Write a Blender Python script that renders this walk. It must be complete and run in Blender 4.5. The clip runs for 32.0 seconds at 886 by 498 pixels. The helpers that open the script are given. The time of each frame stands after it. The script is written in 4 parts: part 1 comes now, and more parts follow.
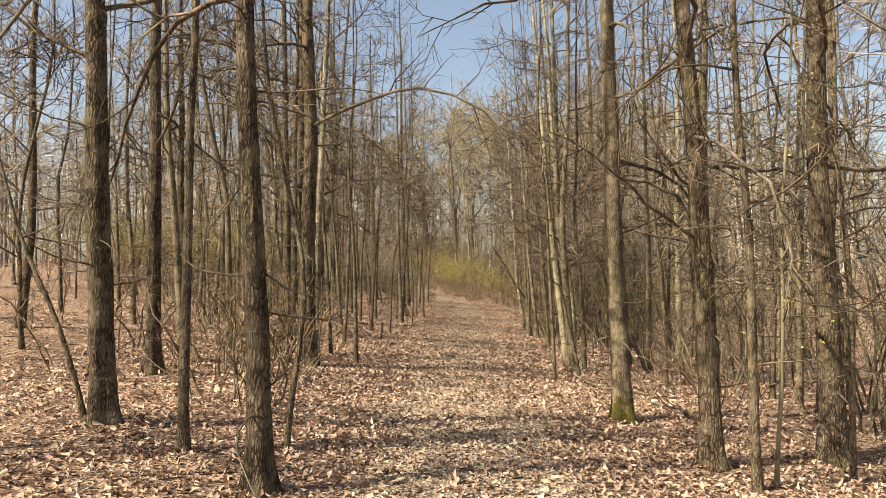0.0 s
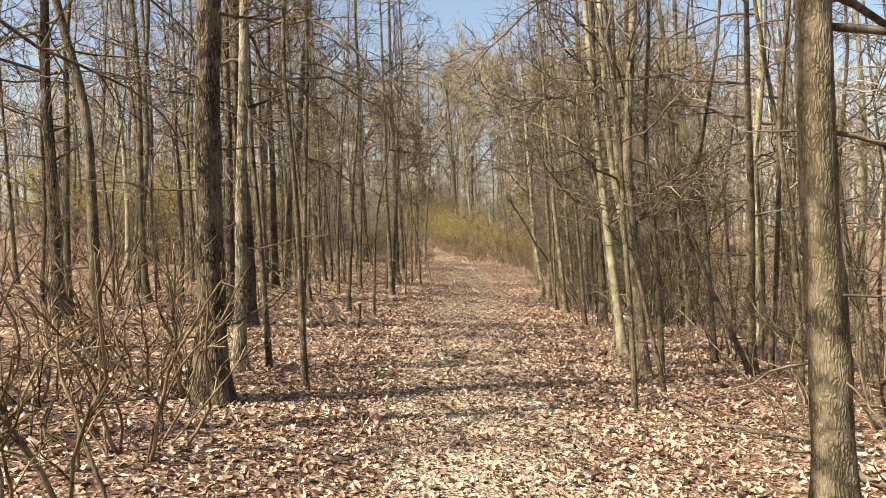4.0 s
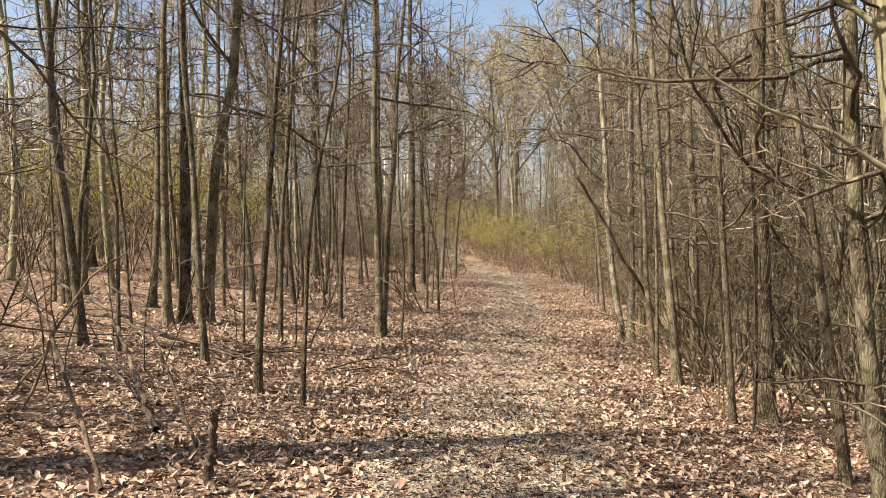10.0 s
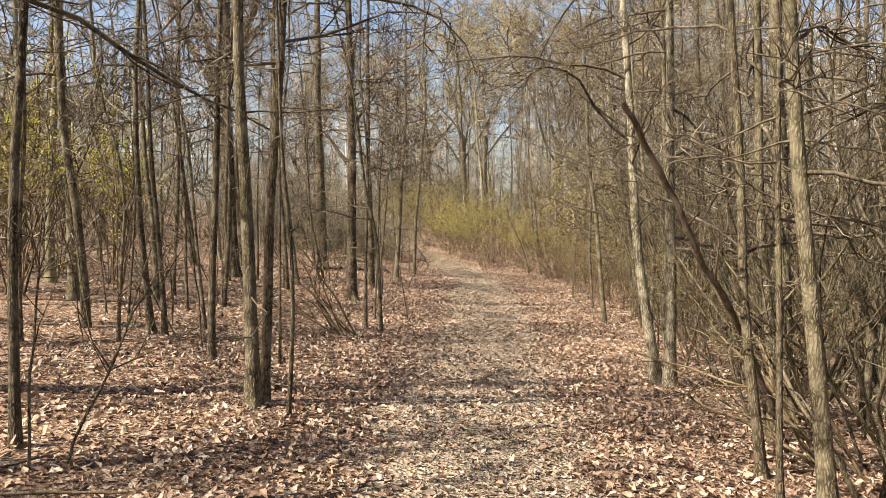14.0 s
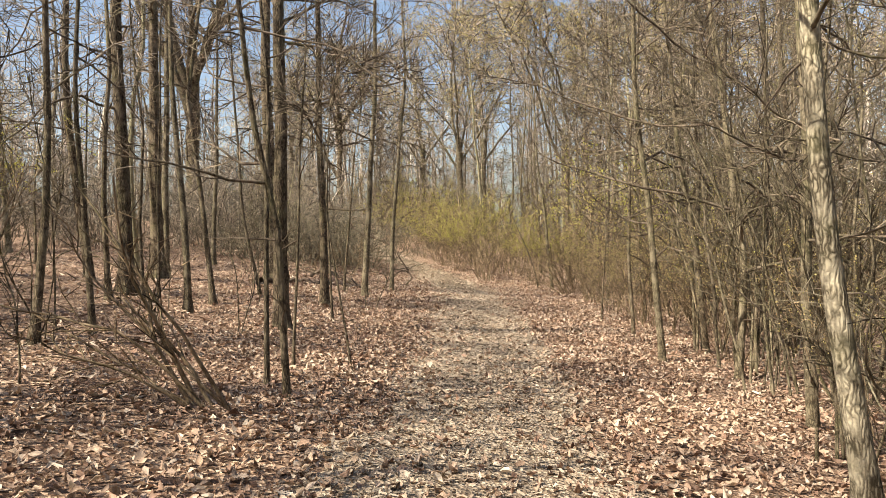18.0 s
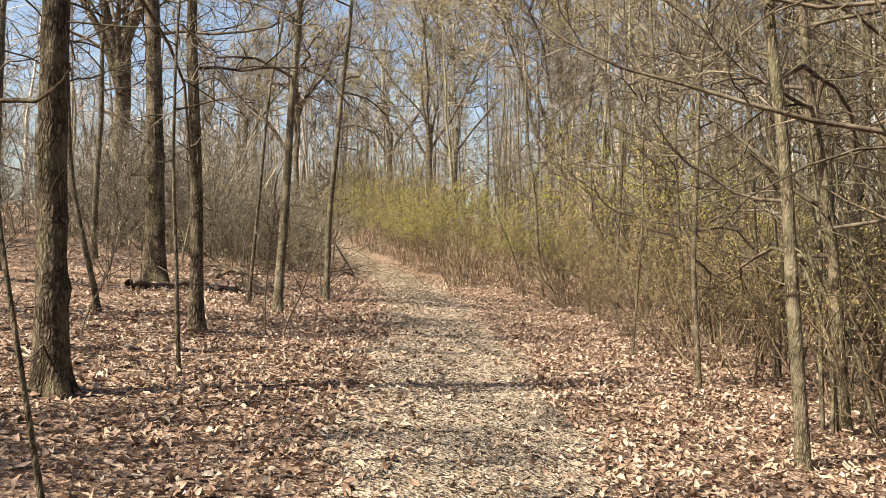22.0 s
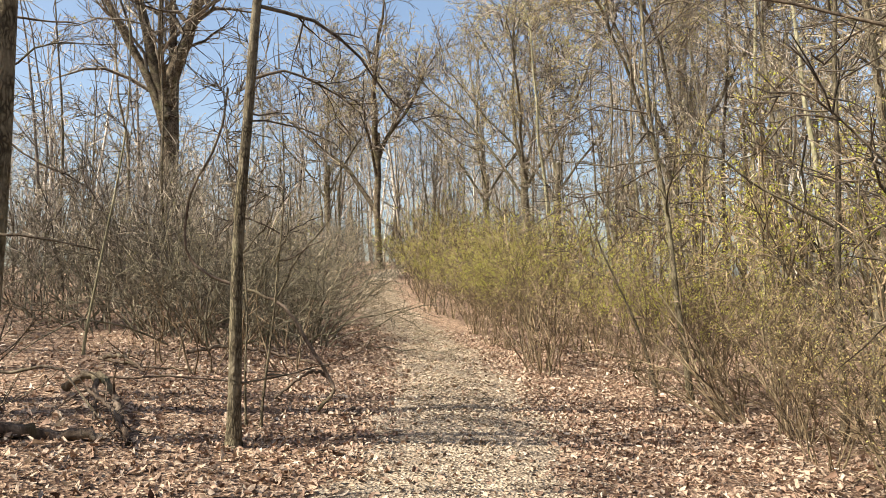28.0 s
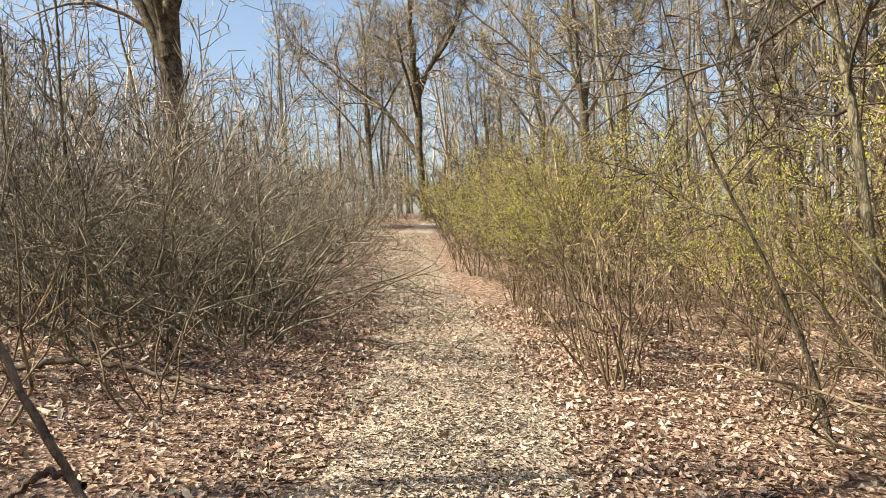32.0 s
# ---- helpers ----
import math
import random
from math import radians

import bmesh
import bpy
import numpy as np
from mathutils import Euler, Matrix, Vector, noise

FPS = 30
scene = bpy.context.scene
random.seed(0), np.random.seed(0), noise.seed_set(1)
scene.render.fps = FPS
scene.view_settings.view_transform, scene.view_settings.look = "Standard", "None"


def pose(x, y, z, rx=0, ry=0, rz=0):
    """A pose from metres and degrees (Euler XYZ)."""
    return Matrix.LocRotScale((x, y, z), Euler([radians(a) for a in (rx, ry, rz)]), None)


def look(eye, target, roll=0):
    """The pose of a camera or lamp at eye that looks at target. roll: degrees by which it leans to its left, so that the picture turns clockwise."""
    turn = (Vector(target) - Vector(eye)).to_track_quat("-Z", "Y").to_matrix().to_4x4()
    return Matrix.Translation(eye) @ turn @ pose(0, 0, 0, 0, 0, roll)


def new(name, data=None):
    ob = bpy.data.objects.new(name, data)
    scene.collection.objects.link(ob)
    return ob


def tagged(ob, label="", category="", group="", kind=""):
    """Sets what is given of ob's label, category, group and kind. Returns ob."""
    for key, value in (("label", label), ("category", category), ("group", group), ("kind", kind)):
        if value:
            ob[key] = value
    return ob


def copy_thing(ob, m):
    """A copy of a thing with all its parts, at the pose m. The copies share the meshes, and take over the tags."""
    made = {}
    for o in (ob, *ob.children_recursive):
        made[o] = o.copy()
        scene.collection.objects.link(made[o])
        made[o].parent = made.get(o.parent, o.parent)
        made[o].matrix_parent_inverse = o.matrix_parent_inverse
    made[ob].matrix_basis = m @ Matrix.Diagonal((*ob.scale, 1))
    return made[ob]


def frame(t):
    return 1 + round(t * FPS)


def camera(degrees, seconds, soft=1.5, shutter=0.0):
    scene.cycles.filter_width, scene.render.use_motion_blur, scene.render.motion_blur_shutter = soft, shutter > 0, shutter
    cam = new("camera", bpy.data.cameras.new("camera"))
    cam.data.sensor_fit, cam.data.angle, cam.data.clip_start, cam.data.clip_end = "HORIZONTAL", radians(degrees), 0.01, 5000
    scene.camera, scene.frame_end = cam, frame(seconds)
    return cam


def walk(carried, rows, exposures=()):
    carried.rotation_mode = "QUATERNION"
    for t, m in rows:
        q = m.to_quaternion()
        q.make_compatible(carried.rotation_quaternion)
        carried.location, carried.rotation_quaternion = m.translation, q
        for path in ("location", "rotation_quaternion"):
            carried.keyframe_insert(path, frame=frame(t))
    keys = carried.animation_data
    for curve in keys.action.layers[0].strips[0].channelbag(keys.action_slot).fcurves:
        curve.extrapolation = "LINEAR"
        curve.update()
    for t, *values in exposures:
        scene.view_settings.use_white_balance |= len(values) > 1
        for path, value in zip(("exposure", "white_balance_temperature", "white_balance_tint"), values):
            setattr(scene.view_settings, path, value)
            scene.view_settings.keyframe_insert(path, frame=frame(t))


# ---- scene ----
cam = camera(60.5, 32.0, soft=0.6)
METRES, EYE, TILT, LEAN, TURN = 38.5, 1.5, 0.0, 6.5, 0.0
ROWS = [
    (0.0, 0.0, 0.0, 0.0, -0.2, 2.05, -5.52),
    (0.5, 0.0004, 0.0162, 0.0007, 0.07, 1.24, -5.52),
    (1.0, 0.0027, 0.0322, 0.0017, 0.57, 0.17, -5.74),
    (1.5, 0.002, 0.0494, 0.0014, 1.23, -0.79, -5.87),
    (2.0, 0.0037, 0.0655, 0.0014, 2.03, -1.74, -6.14),
    (2.5, 0.0026, 0.0807, 0.001, 4.02, -1.79, -5.97),
    (3.0, 0.0012, 0.0946, 0.0009, 3.23, -2.71, -4.45),
    (3.5, 0.0005, 0.11, 0.0016, 1.44, -2.12, -4.71),
    (4.0, -0.0013, 0.1254, 0.0014, -0.36, -1.22, -4.62),
    (4.5, 0.001, 0.1407, 0.0012, -0.85, -0.47, -4.43),
    (6.5, 0.0015, 0.1991, 0.004, 1.71, 0.49, -4.92),
    (7.0, 0.0028, 0.2145, 0.0033, 2.07, 0.22, -4.92),
    (7.5, 0.003, 0.2289, 0.0023, 2.19, -0.03, -5.11),
    (8.0, 0.0039, 0.2449, 0.0019, 2.04, -0.11, -5.37),
    (8.5, 0.0061, 0.2608, 0.0024, 1.99, -0.19, -5.7),
    (9.0, 0.0061, 0.2772, 0.0022, 2.21, -0.42, -5.9),
    (9.5, 0.008, 0.2933, 0.0025, 2.53, -0.67, -6.03),
    (10.0, 0.0072, 0.3093, 0.0016, 2.91, -1.13, -6.02),
    (10.5, 0.0078, 0.3259, 0.0015, 3.08, -1.48, -5.83),
    (11.0, 0.0075, 0.3414, 0.001, 3.02, -1.78, -5.87),
    (11.5, 0.0074, 0.3575, 0.0017, 2.62, -1.71, -5.94),
    (12.0, 0.0091, 0.3737, 0.0021, 2.22, -1.47, -6.07),
    (12.5, 0.0085, 0.39, 0.0023, 1.77, -1.25, -6.09),
    (13.0, 0.01, 0.4062, 0.0021, 1.3, -1.18, -6.06),
    (13.5, 0.0093, 0.4214, 0.0015, 0.9, -1.43, -5.94),
    (14.0, 0.0099, 0.4366, 0.0015, 0.48, -1.67, -5.78),
    (14.5, 0.0106, 0.4506, 0.0015, 0.04, -1.73, -5.89),
    (15.0, 0.0099, 0.4664, 0.0011, -0.36, -1.57, -5.83),
    (15.5, 0.0109, 0.4825, 0.0005, -0.68, -1.36, -5.92),
    (17.5, 0.0175, 0.5523, -0.0058, 0.2, -1.43, -5.72),
    (18.0, 0.0181, 0.5687, -0.0066, 0.46, -0.53, -5.44),
    (18.5, 0.019, 0.5855, -0.0064, 0.38, 0.07, -4.92),
    (19.0, 0.0205, 0.6028, -0.0058, 0.04, 0.36, -4.7),
    (19.5, 0.0201, 0.6191, -0.0062, -0.61, 0.04, -4.62),
    (20.0, 0.021, 0.6352, -0.0062, -1.28, -0.38, -5.0),
    (20.5, 0.0205, 0.6511, -0.0072, -1.73, -0.72, -5.42),
    (21.0, 0.0219, 0.6672, -0.0078, -1.99, -0.69, -5.95),
    (21.5, 0.022, 0.6824, -0.0083, -1.88, -0.57, -6.48),
    (22.0, 0.0224, 0.6984, -0.0082, -1.9, -0.43, -6.82),
    (22.5, 0.0237, 0.7146, -0.0077, -2.06, -0.06, -7.22),
    (23.0, 0.0249, 0.7299, -0.007, -2.33, 0.35, -7.37),
    (23.5, 0.028, 0.745, -0.006, -2.6, 1.02, -7.44),
    (24.0, 0.0283, 0.7606, -0.0063, -1.88, 1.53, -7.82),
    (24.5, 0.0304, 0.7763, -0.0066, -0.43, 1.81, -7.59),
    (25.0, 0.0309, 0.791, -0.0065, 0.76, 2.23, -7.17),
    (25.5, 0.0322, 0.8066, -0.0061, 2.24, 2.24, -6.43),
    (27.5, 0.0412, 0.8605, -0.0028, 6.58, 2.5, -5.11),
    (28.0, 0.043, 0.8751, -0.0024, 6.66, 2.56, -5.11),
    (28.5, 0.046, 0.8897, -0.0014, 7.42, 2.64, -5.32),
    (29.0, 0.0462, 0.905, -0.0015, 8.39, 2.21, -5.48),
    (29.5, 0.0489, 0.9199, -0.0014, 9.81, 1.47, -5.34),
    (30.0, 0.0488, 0.9345, -0.0021, 11.26, 0.61, -5.07),
    (30.5, 0.0484, 0.9483, -0.0015, 12.65, -0.36, -4.51),
    (31.0, 0.0479, 0.9638, -0.0006, 13.99, -0.56, -4.11),
    (31.5, 0.0456, 0.9791, -0.0003, 12.29, -1.09, -3.03),
    (32.0, 0.045, 0.995, 0.0001, 11.51, -1.55, -2.95),
]
walk(cam, [(t, pose(0, 0, EYE, TILT, LEAN, TURN) @ pose(METRES * x, METRES * y, METRES * z, 90 + pitch, roll, yaw)) for t, x, y, z, yaw, pitch, roll in ROWS],
     exposures=((0.0, 1.14, 7600, 10), (5.0, 1.26, 7050, 10), (20.0, 1.24, 6950, 9), (32.0, 1.24, 6650, 7)))

# ---- light ----
SUN_UP, SUN_AZ = 49.0, 240.0          # degrees above the ground; clockwise from +y
world = bpy.data.worlds.new("sky")
scene.world = world
world.use_nodes = True
wn = world.node_tree.nodes
sky = wn.new("ShaderNodeTexSky")
sky.sky_type, sky.sun_disc = "NISHITA", False
sky.sun_elevation, sky.sun_rotation = radians(SUN_UP), radians(SUN_AZ)
sky.air_density, sky.dust_density, sky.ozone_density = 1.0, 2.8, 1.0
world.node_tree.links.new(sky.outputs[0], wn["Background"].inputs[0])
wn["Background"].inputs[1].default_value = 0.096
sun_data = bpy.data.lights.new("sun", "SUN")
sun_data.energy, sun_data.angle, sun_data.color = 5.0, radians(0.55), (1.0, 0.94, 0.84)
sun = new("sun", sun_data)
sx = math.sin(radians(SUN_AZ)) * math.cos(radians(SUN_UP))
sy = math.cos(radians(SUN_AZ)) * math.cos(radians(SUN_UP))
sun.matrix_world = look((sx * 60, sy * 60 + 30, math.sin(radians(SUN_UP)) * 60), (0, 30, 0))


# ---- materials ----
def material(name):
    m = bpy.data.materials.new(name)
    m.use_nodes = True
    nt = m.node_tree
    return m, nt, nt.nodes["Principled BSDF"]


def node(nt, kind, **values):
    n = nt.nodes.new("ShaderNode" + kind)
    for key, v in values.items():
        n.inputs[key].default_value = v
    return n


def noise_tex(nt, vec, scale, detail=4.0, rough=0.6, distortion=0.0):
    n = node(nt, "TexNoise", Scale=scale, Detail=detail, Roughness=rough, Distortion=distortion)
    nt.links.new(vec, n.inputs["Vector"])
    return n.outputs["Fac"]


def ramp(nt, fac, *stops):
    n = nt.nodes.new("ShaderNodeValToRGB")
    e = n.color_ramp.elements
    while len(e) < len(stops):
        e.new(0.5)
    for el, (p, c) in zip(e, stops):
        el.position, el.color = p, (*c, 1) if len(c) == 3 else c
    nt.links.new(fac, n.inputs[0])
    return n.outputs[0]


def blend(nt, fac, a, b, how="MIX"):
    n = nt.nodes.new("ShaderNodeMix")
    n.data_type, n.blend_type = "RGBA", how
    for slot, v in ((0, fac), (6, a), (7, b)):
        if isinstance(v, (int, float)):
            n.inputs[slot].default_value = v
        elif isinstance(v, tuple):
            n.inputs[slot].default_value = (*v, 1)
        else:
            nt.links.new(v, n.inputs[slot])
    return n.outputs[2]


def bumped(nt, bsdf, height, strength, distance):
    b = node(nt, "Bump", Strength=strength, Distance=distance)
    nt.links.new(height, b.inputs["Height"])
    nt.links.new(b.outputs[0], bsdf.inputs["Normal"])


def stretched(nt, sx_, sy_, sz_):
    tc = nt.nodes.new("ShaderNodeTexCoord")
    mp = node(nt, "Mapping")
    mp.inputs["Scale"].default_value = (sx_, sy_, sz_)
    nt.links.new(tc.outputs["Object"], mp.inputs[0])
    return mp.outputs[0], tc.outputs["Object"]


def bark(name, dark, mid, pale, furrow, moss=0.0, scale=46.0, plates=0.0, single=False):
    """Bark: upright furrows, blotches of lichen, a green cast, each tree (single: each twig) a little apart from the next."""
    m, nt, bsdf = material(name)
    up, plain = stretched(nt, 1, 1, 0.2)
    fine = noise_tex(nt, up, scale, 6, 0.7, 0.4)
    blotch = noise_tex(nt, plain, 5.5, 4, 0.65)
    if plates:
        wob = node(nt, "TexNoise", Scale=9.0, Detail=3.0)
        nt.links.new(plain, wob.inputs["Vector"])
        shift = nt.nodes.new("ShaderNodeMix")
        shift.data_type = "VECTOR"
        shift.inputs[0].default_value = 0.06
        nt.links.new(up, shift.inputs[4])
        nt.links.new(wob.outputs["Color"], shift.inputs[5])
        vor = node(nt, "TexVoronoi", Scale=plates)
        vor.feature = "DISTANCE_TO_EDGE"
        nt.links.new(shift.outputs[1], vor.inputs["Vector"])
        add = node(nt, "Math")
        add.operation = "MULTIPLY_ADD"
        nt.links.new(vor.outputs["Distance"], add.inputs[0])
        add.inputs[1].default_value = 1.5
        half = node(nt, "Math")
        half.operation = "MULTIPLY"
        half.inputs[1].default_value = 0.55
        nt.links.new(fine, half.inputs[0])
        nt.links.new(half.outputs[0], add.inputs[2])
        fine = add.outputs[0]
    col = ramp(nt, fine, (0.33, dark), (0.5, mid), (0.72, pale))
    patch = ramp(nt, blotch, (0.45, (0, 0, 0)), (0.62, (1, 1, 1)))
    lich = blend(nt, 0.55, col, tuple(min(1, c * 1.35 + 0.03) for c in pale))
    col = blend(nt, patch, col, lich)
    green = ramp(nt, noise_tex(nt, plain, 2.3, 3), (0.5, (0, 0, 0)), (0.75, (0.5, 0.5, 0.5)))
    col = blend(nt, green, col, (0.13, 0.135, 0.06))
    if moss:
        sep = nt.nodes.new("ShaderNodeSeparateXYZ")
        nt.links.new(plain, sep.inputs[0])
        mm = node(nt, "Math")
        mm.operation = "ADD"
        nt.links.new(sep.outputs[2], mm.inputs[0])
        nt.links.new(noise_tex(nt, plain, 11, 3), mm.inputs[1])
        low = ramp(nt, mm.outputs[0], (moss + 0.38, (1, 1, 1)), (moss + 0.5, (0, 0, 0)))
        col = blend(nt, low, col, (0.06, 0.052, 0.012))
    if single:
        pick = nt.nodes.new("ShaderNodeNewGeometry").outputs["Random Per Island"]
        vary = ramp(nt, pick, (0.0, (0.22, 0.2, 0.18)), (0.5, (0.62, 0.6, 0.57)), (0.85, (1.1, 1.06, 1.0)), (1.0, (1.6, 1.56, 1.46)))
    else:
        pick = nt.nodes.new("ShaderNodeObjectInfo").outputs["Random"]
        vary = ramp(nt, pick, (0.0, (0.78, 0.76, 0.74)), (1.0, (1.18, 1.15, 1.1)))
    col = blend(nt, 1.0, col, vary, "MULTIPLY")
    nt.links.new(col, bsdf.inputs["Base Color"])
    bsdf.inputs["Roughness"].default_value = 0.92
    bsdf.inputs["Specular IOR Level"].default_value = 0.2
    bumped(nt, bsdf, fine, furrow, 0.02)
    return m


def dappled(name, colours, rough=0.8, island=True, through_light=0.0):
    """Small loose pieces: a colour for each island of the mesh, mottled."""
    m, nt, bsdf = material(name)
    pick = nt.nodes.new("ShaderNodeNewGeometry").outputs["Random Per Island"] if island else nt.nodes.new("ShaderNodeObjectInfo").outputs["Random"]
    n = len(colours)
    col = ramp(nt, pick, *[(i / (n - 1), c) for i, c in enumerate(colours)])
    tc = nt.nodes.new("ShaderNodeTexCoord")
    mott = ramp(nt, noise_tex(nt, tc.outputs["Object"], 60, 3), (0.3, (0.7, 0.68, 0.66)), (0.7, (1.15, 1.15, 1.15)))
    col = blend(nt, 1.0, col, mott, "MULTIPLY")
    nt.links.new(col, bsdf.inputs["Base Color"])
    bsdf.inputs["Roughness"].default_value = rough
    bsdf.inputs["Specular IOR Level"].default_value = 0.25
    if through_light:
        tr = nt.nodes.new("ShaderNodeBsdfTranslucent")
        nt.links.new(col, tr.inputs[0])
        mix = node(nt, "MixShader", Fac=through_light)
        nt.links.new(bsdf.outputs[0], mix.inputs[1])
        nt.links.new(tr.outputs[0], mix.inputs[2])
        nt.links.new(mix.outputs[0], nt.nodes["Material Output"].inputs[0])
    return m


def earth(name, stops, speck, grain=38.0):
    """Ground under the leaves: broken leaf litter, crumbs and bare soil."""
    m, nt, bsdf = material(name)
    tc = nt.nodes.new("ShaderNodeTexCoord")
    p = tc.outputs["Object"]
    vor = node(nt, "TexVoronoi", Scale=grain)
    nt.links.new(p, vor.inputs["Vector"])
    sep = nt.nodes.new("ShaderNodeSeparateColor")
    nt.links.new(vor.outputs["Color"], sep.inputs[0])
    col = ramp(nt, sep.outputs[0], *stops)
    broad = ramp(nt, noise_tex(nt, p, 0.8, 5), (0.35, (0.72, 0.7, 0.7)), (0.65, (1.12, 1.1, 1.08)))
    col = blend(nt, 1.0, col, broad, "MULTIPLY")
    crumbs = ramp(nt, noise_tex(nt, p, 90, 4, 0.7), (0.52, (0, 0, 0)), (0.62, (1, 1, 1)))
    col = blend(nt, crumbs, col, speck)
    nt.links.new(col, bsdf.inputs["Base Color"])
    bsdf.inputs["Roughness"].default_value = 0.95
    bsdf.inputs["Specular IOR Level"].default_value = 0.15
    bumped(nt, bsdf, vor.outputs["Distance"], 0.9, 0.03)
    return m


BARK = {
    "oak": bark("furrowed_bark", (0.026, 0.019, 0.012), (0.072, 0.054, 0.035), (0.155, 0.122, 0.082), 0.9, plates=46.0),
    "mossy": bark("mossy_bark", (0.06, 0.048, 0.031), (0.108, 0.088, 0.056), (0.185, 0.152, 0.102), 0.6, moss=0.3, plates=62.0),
    "grey": bark("smooth_grey_bark", (0.052, 0.042, 0.027), (0.11, 0.091, 0.058), (0.215, 0.182, 0.122), 0.5, scale=34.0, plates=58.0),
    "pale": bark("pale_bark", (0.1, 0.09, 0.056), (0.19, 0.175, 0.11), (0.295, 0.272, 0.182), 0.4, scale=26.0),
    "birch": bark("grey_white_bark", (0.065, 0.054, 0.037), (0.17, 0.146, 0.104), (0.33, 0.295, 0.22), 0.5, scale=30.0, plates=44.0),
    "thin": bark("sapling_bark", (0.034, 0.026, 0.017), (0.084, 0.067, 0.043), (0.175, 0.143, 0.097), 0.5, scale=60.0, plates=60.0),
    "twig": bark("twig_bark", (0.075, 0.06, 0.047), (0.23, 0.192, 0.153), (0.44, 0.385, 0.315), 0.2, scale=40.0, single=True),
    "shrub": bark("shrub_bark", (0.055, 0.038, 0.024), (0.18, 0.13, 0.08), (0.36, 0.28, 0.185), 0.3, scale=60.0, single=True),
    "brush": bark("brush_bark", (0.055, 0.047, 0.033), (0.175, 0.152, 0.109), (0.36, 0.322, 0.24), 0.2, scale=50.0, single=True),
    "limb": bark("branch_bark", (0.03, 0.022, 0.016), (0.105, 0.081, 0.058), (0.25, 0.205, 0.155), 0.3, scale=50.0, single=True),
    "dead": bark("dead_wood", (0.035, 0.025, 0.018), (0.095, 0.068, 0.05), (0.19, 0.145, 0.11), 0.8),
}
DEAD = [(0.08, 0.044, 0.03), (0.28, 0.175, 0.122), (0.43, 0.315, 0.225), (0.53, 0.415, 0.31), (0.34, 0.212, 0.146), (0.61, 0.515, 0.41), (0.19, 0.112, 0.077), (0.46, 0.337, 0.242)]
LITTER = dappled("dead_leaves", DEAD, 0.62, through_light=0.12)
LOOSE = dappled("loose_dead_leaf", DEAD, 0.62, island=False, through_light=0.12)
CHIPS = dappled("pale_leaf_bits", [(0.3, 0.22, 0.15), (0.48, 0.39, 0.28), (0.62, 0.52, 0.385), (0.38, 0.32, 0.23), (0.18, 0.125, 0.085), (0.52, 0.43, 0.315)], 0.85)
CRUMBS = dappled("grey_leaf_bits", [(0.22, 0.17, 0.125), (0.36, 0.295, 0.225), (0.46, 0.385, 0.3), (0.3, 0.255, 0.195), (0.11, 0.08, 0.06), (0.4, 0.32, 0.24)], 0.85)
BUDS = dappled("young_leaves", [(0.36, 0.41, 0.06), (0.48, 0.51, 0.08), (0.58, 0.55, 0.1), (0.42, 0.46, 0.07), (0.5, 0.4, 0.12), (0.52, 0.53, 0.08), (0.4, 0.28, 0.1)], 0.6, through_light=0.4)
RUST = dappled("budding_leaves", [(0.36, 0.25, 0.11), (0.46, 0.38, 0.15), (0.4, 0.4, 0.12), (0.54, 0.46, 0.2), (0.45, 0.31, 0.16)], 0.6, through_light=0.35)
GROUND = earth("leaf_mould", [(0.0, (0.07, 0.042, 0.029)), (0.4, (0.19, 0.122, 0.083)), (0.75, (0.35, 0.245, 0.17)), (1.0, (0.5, 0.38, 0.275))], (0.075, 0.045, 0.031), 30.0)
PATH = earth("trodden_path", [(0.0, (0.15, 0.112, 0.08)), (0.4, (0.32, 0.256, 0.186)), (0.75, (0.43, 0.353, 0.26)), (1.0, (0.54, 0.46, 0.35))], (0.17, 0.122, 0.084), 34.0)
# bark colours lifted to a pale grey that stands in for distance haze
FAR = bark("hazed_far_bark", (0.15, 0.128, 0.11), (0.35, 0.31, 0.27), (0.55, 0.5, 0.44), 0.1, single=True)


# ---- the lie of the land ----
def ease(a, b, v):
    u = np.clip((v - a) / (b - a), 0, 1)
    return u * u * (3 - 2 * u)


def land(x, y):
    """Height of the ground: it falls to the right of the path and climbs beyond the bend."""
    x, y = np.asarray(x, float), np.asarray(y, float)
    z = -1.55 * np.tanh(x / 14.0) - 0.09 * ease(16, 30, y) + 0.09 * ease(31, 37, y)
    z = z + 0.0018 * np.clip(y - 36, 0, 26) ** 2 + 0.047 * np.clip(y - 62, 0, 45)
    return z + 0.02 * np.sin(1.3 * x + 0.7 * y) * np.sin(0.9 * y - 1.1 * x) + 0.012 * np.sin(3.1 * x + 1.0) * np.sin(2.7 * y)


PATH_Y = np.array([-12, 0, 5, 12, 15, 20, 24, 28, 32, 38, 42, 44.5, 47, 49, 52, 56, 60, 66, 74, 80])
PATH_X = np.array([0.2, 0.2, 0.25, 0.22, 0.25, 0.5, 0.65, 0.95, 1.15, 1.2, 0.9, 0.48, -0.08, -0.65, -1.75, -2.75, -3.75, -4.85, -5.9, -6.5])


def path_x(y):
    return sum(np.interp(np.asarray(y, float) + d, PATH_Y, PATH_X) for d in (-1.2, -0.6, 0, 0.6, 1.2)) / 5


def half_width(y):
    return 0.95 - 0.12 * ease(42, 52, np.asarray(y, float)) - 0.17 * ease(52, 62, np.asarray(y, float))


# ---- building blocks ----
rng = np.random.default_rng(7)


def unit(v):
    return v / np.maximum(np.linalg.norm(v, axis=-1, keepdims=True), 1e-9)


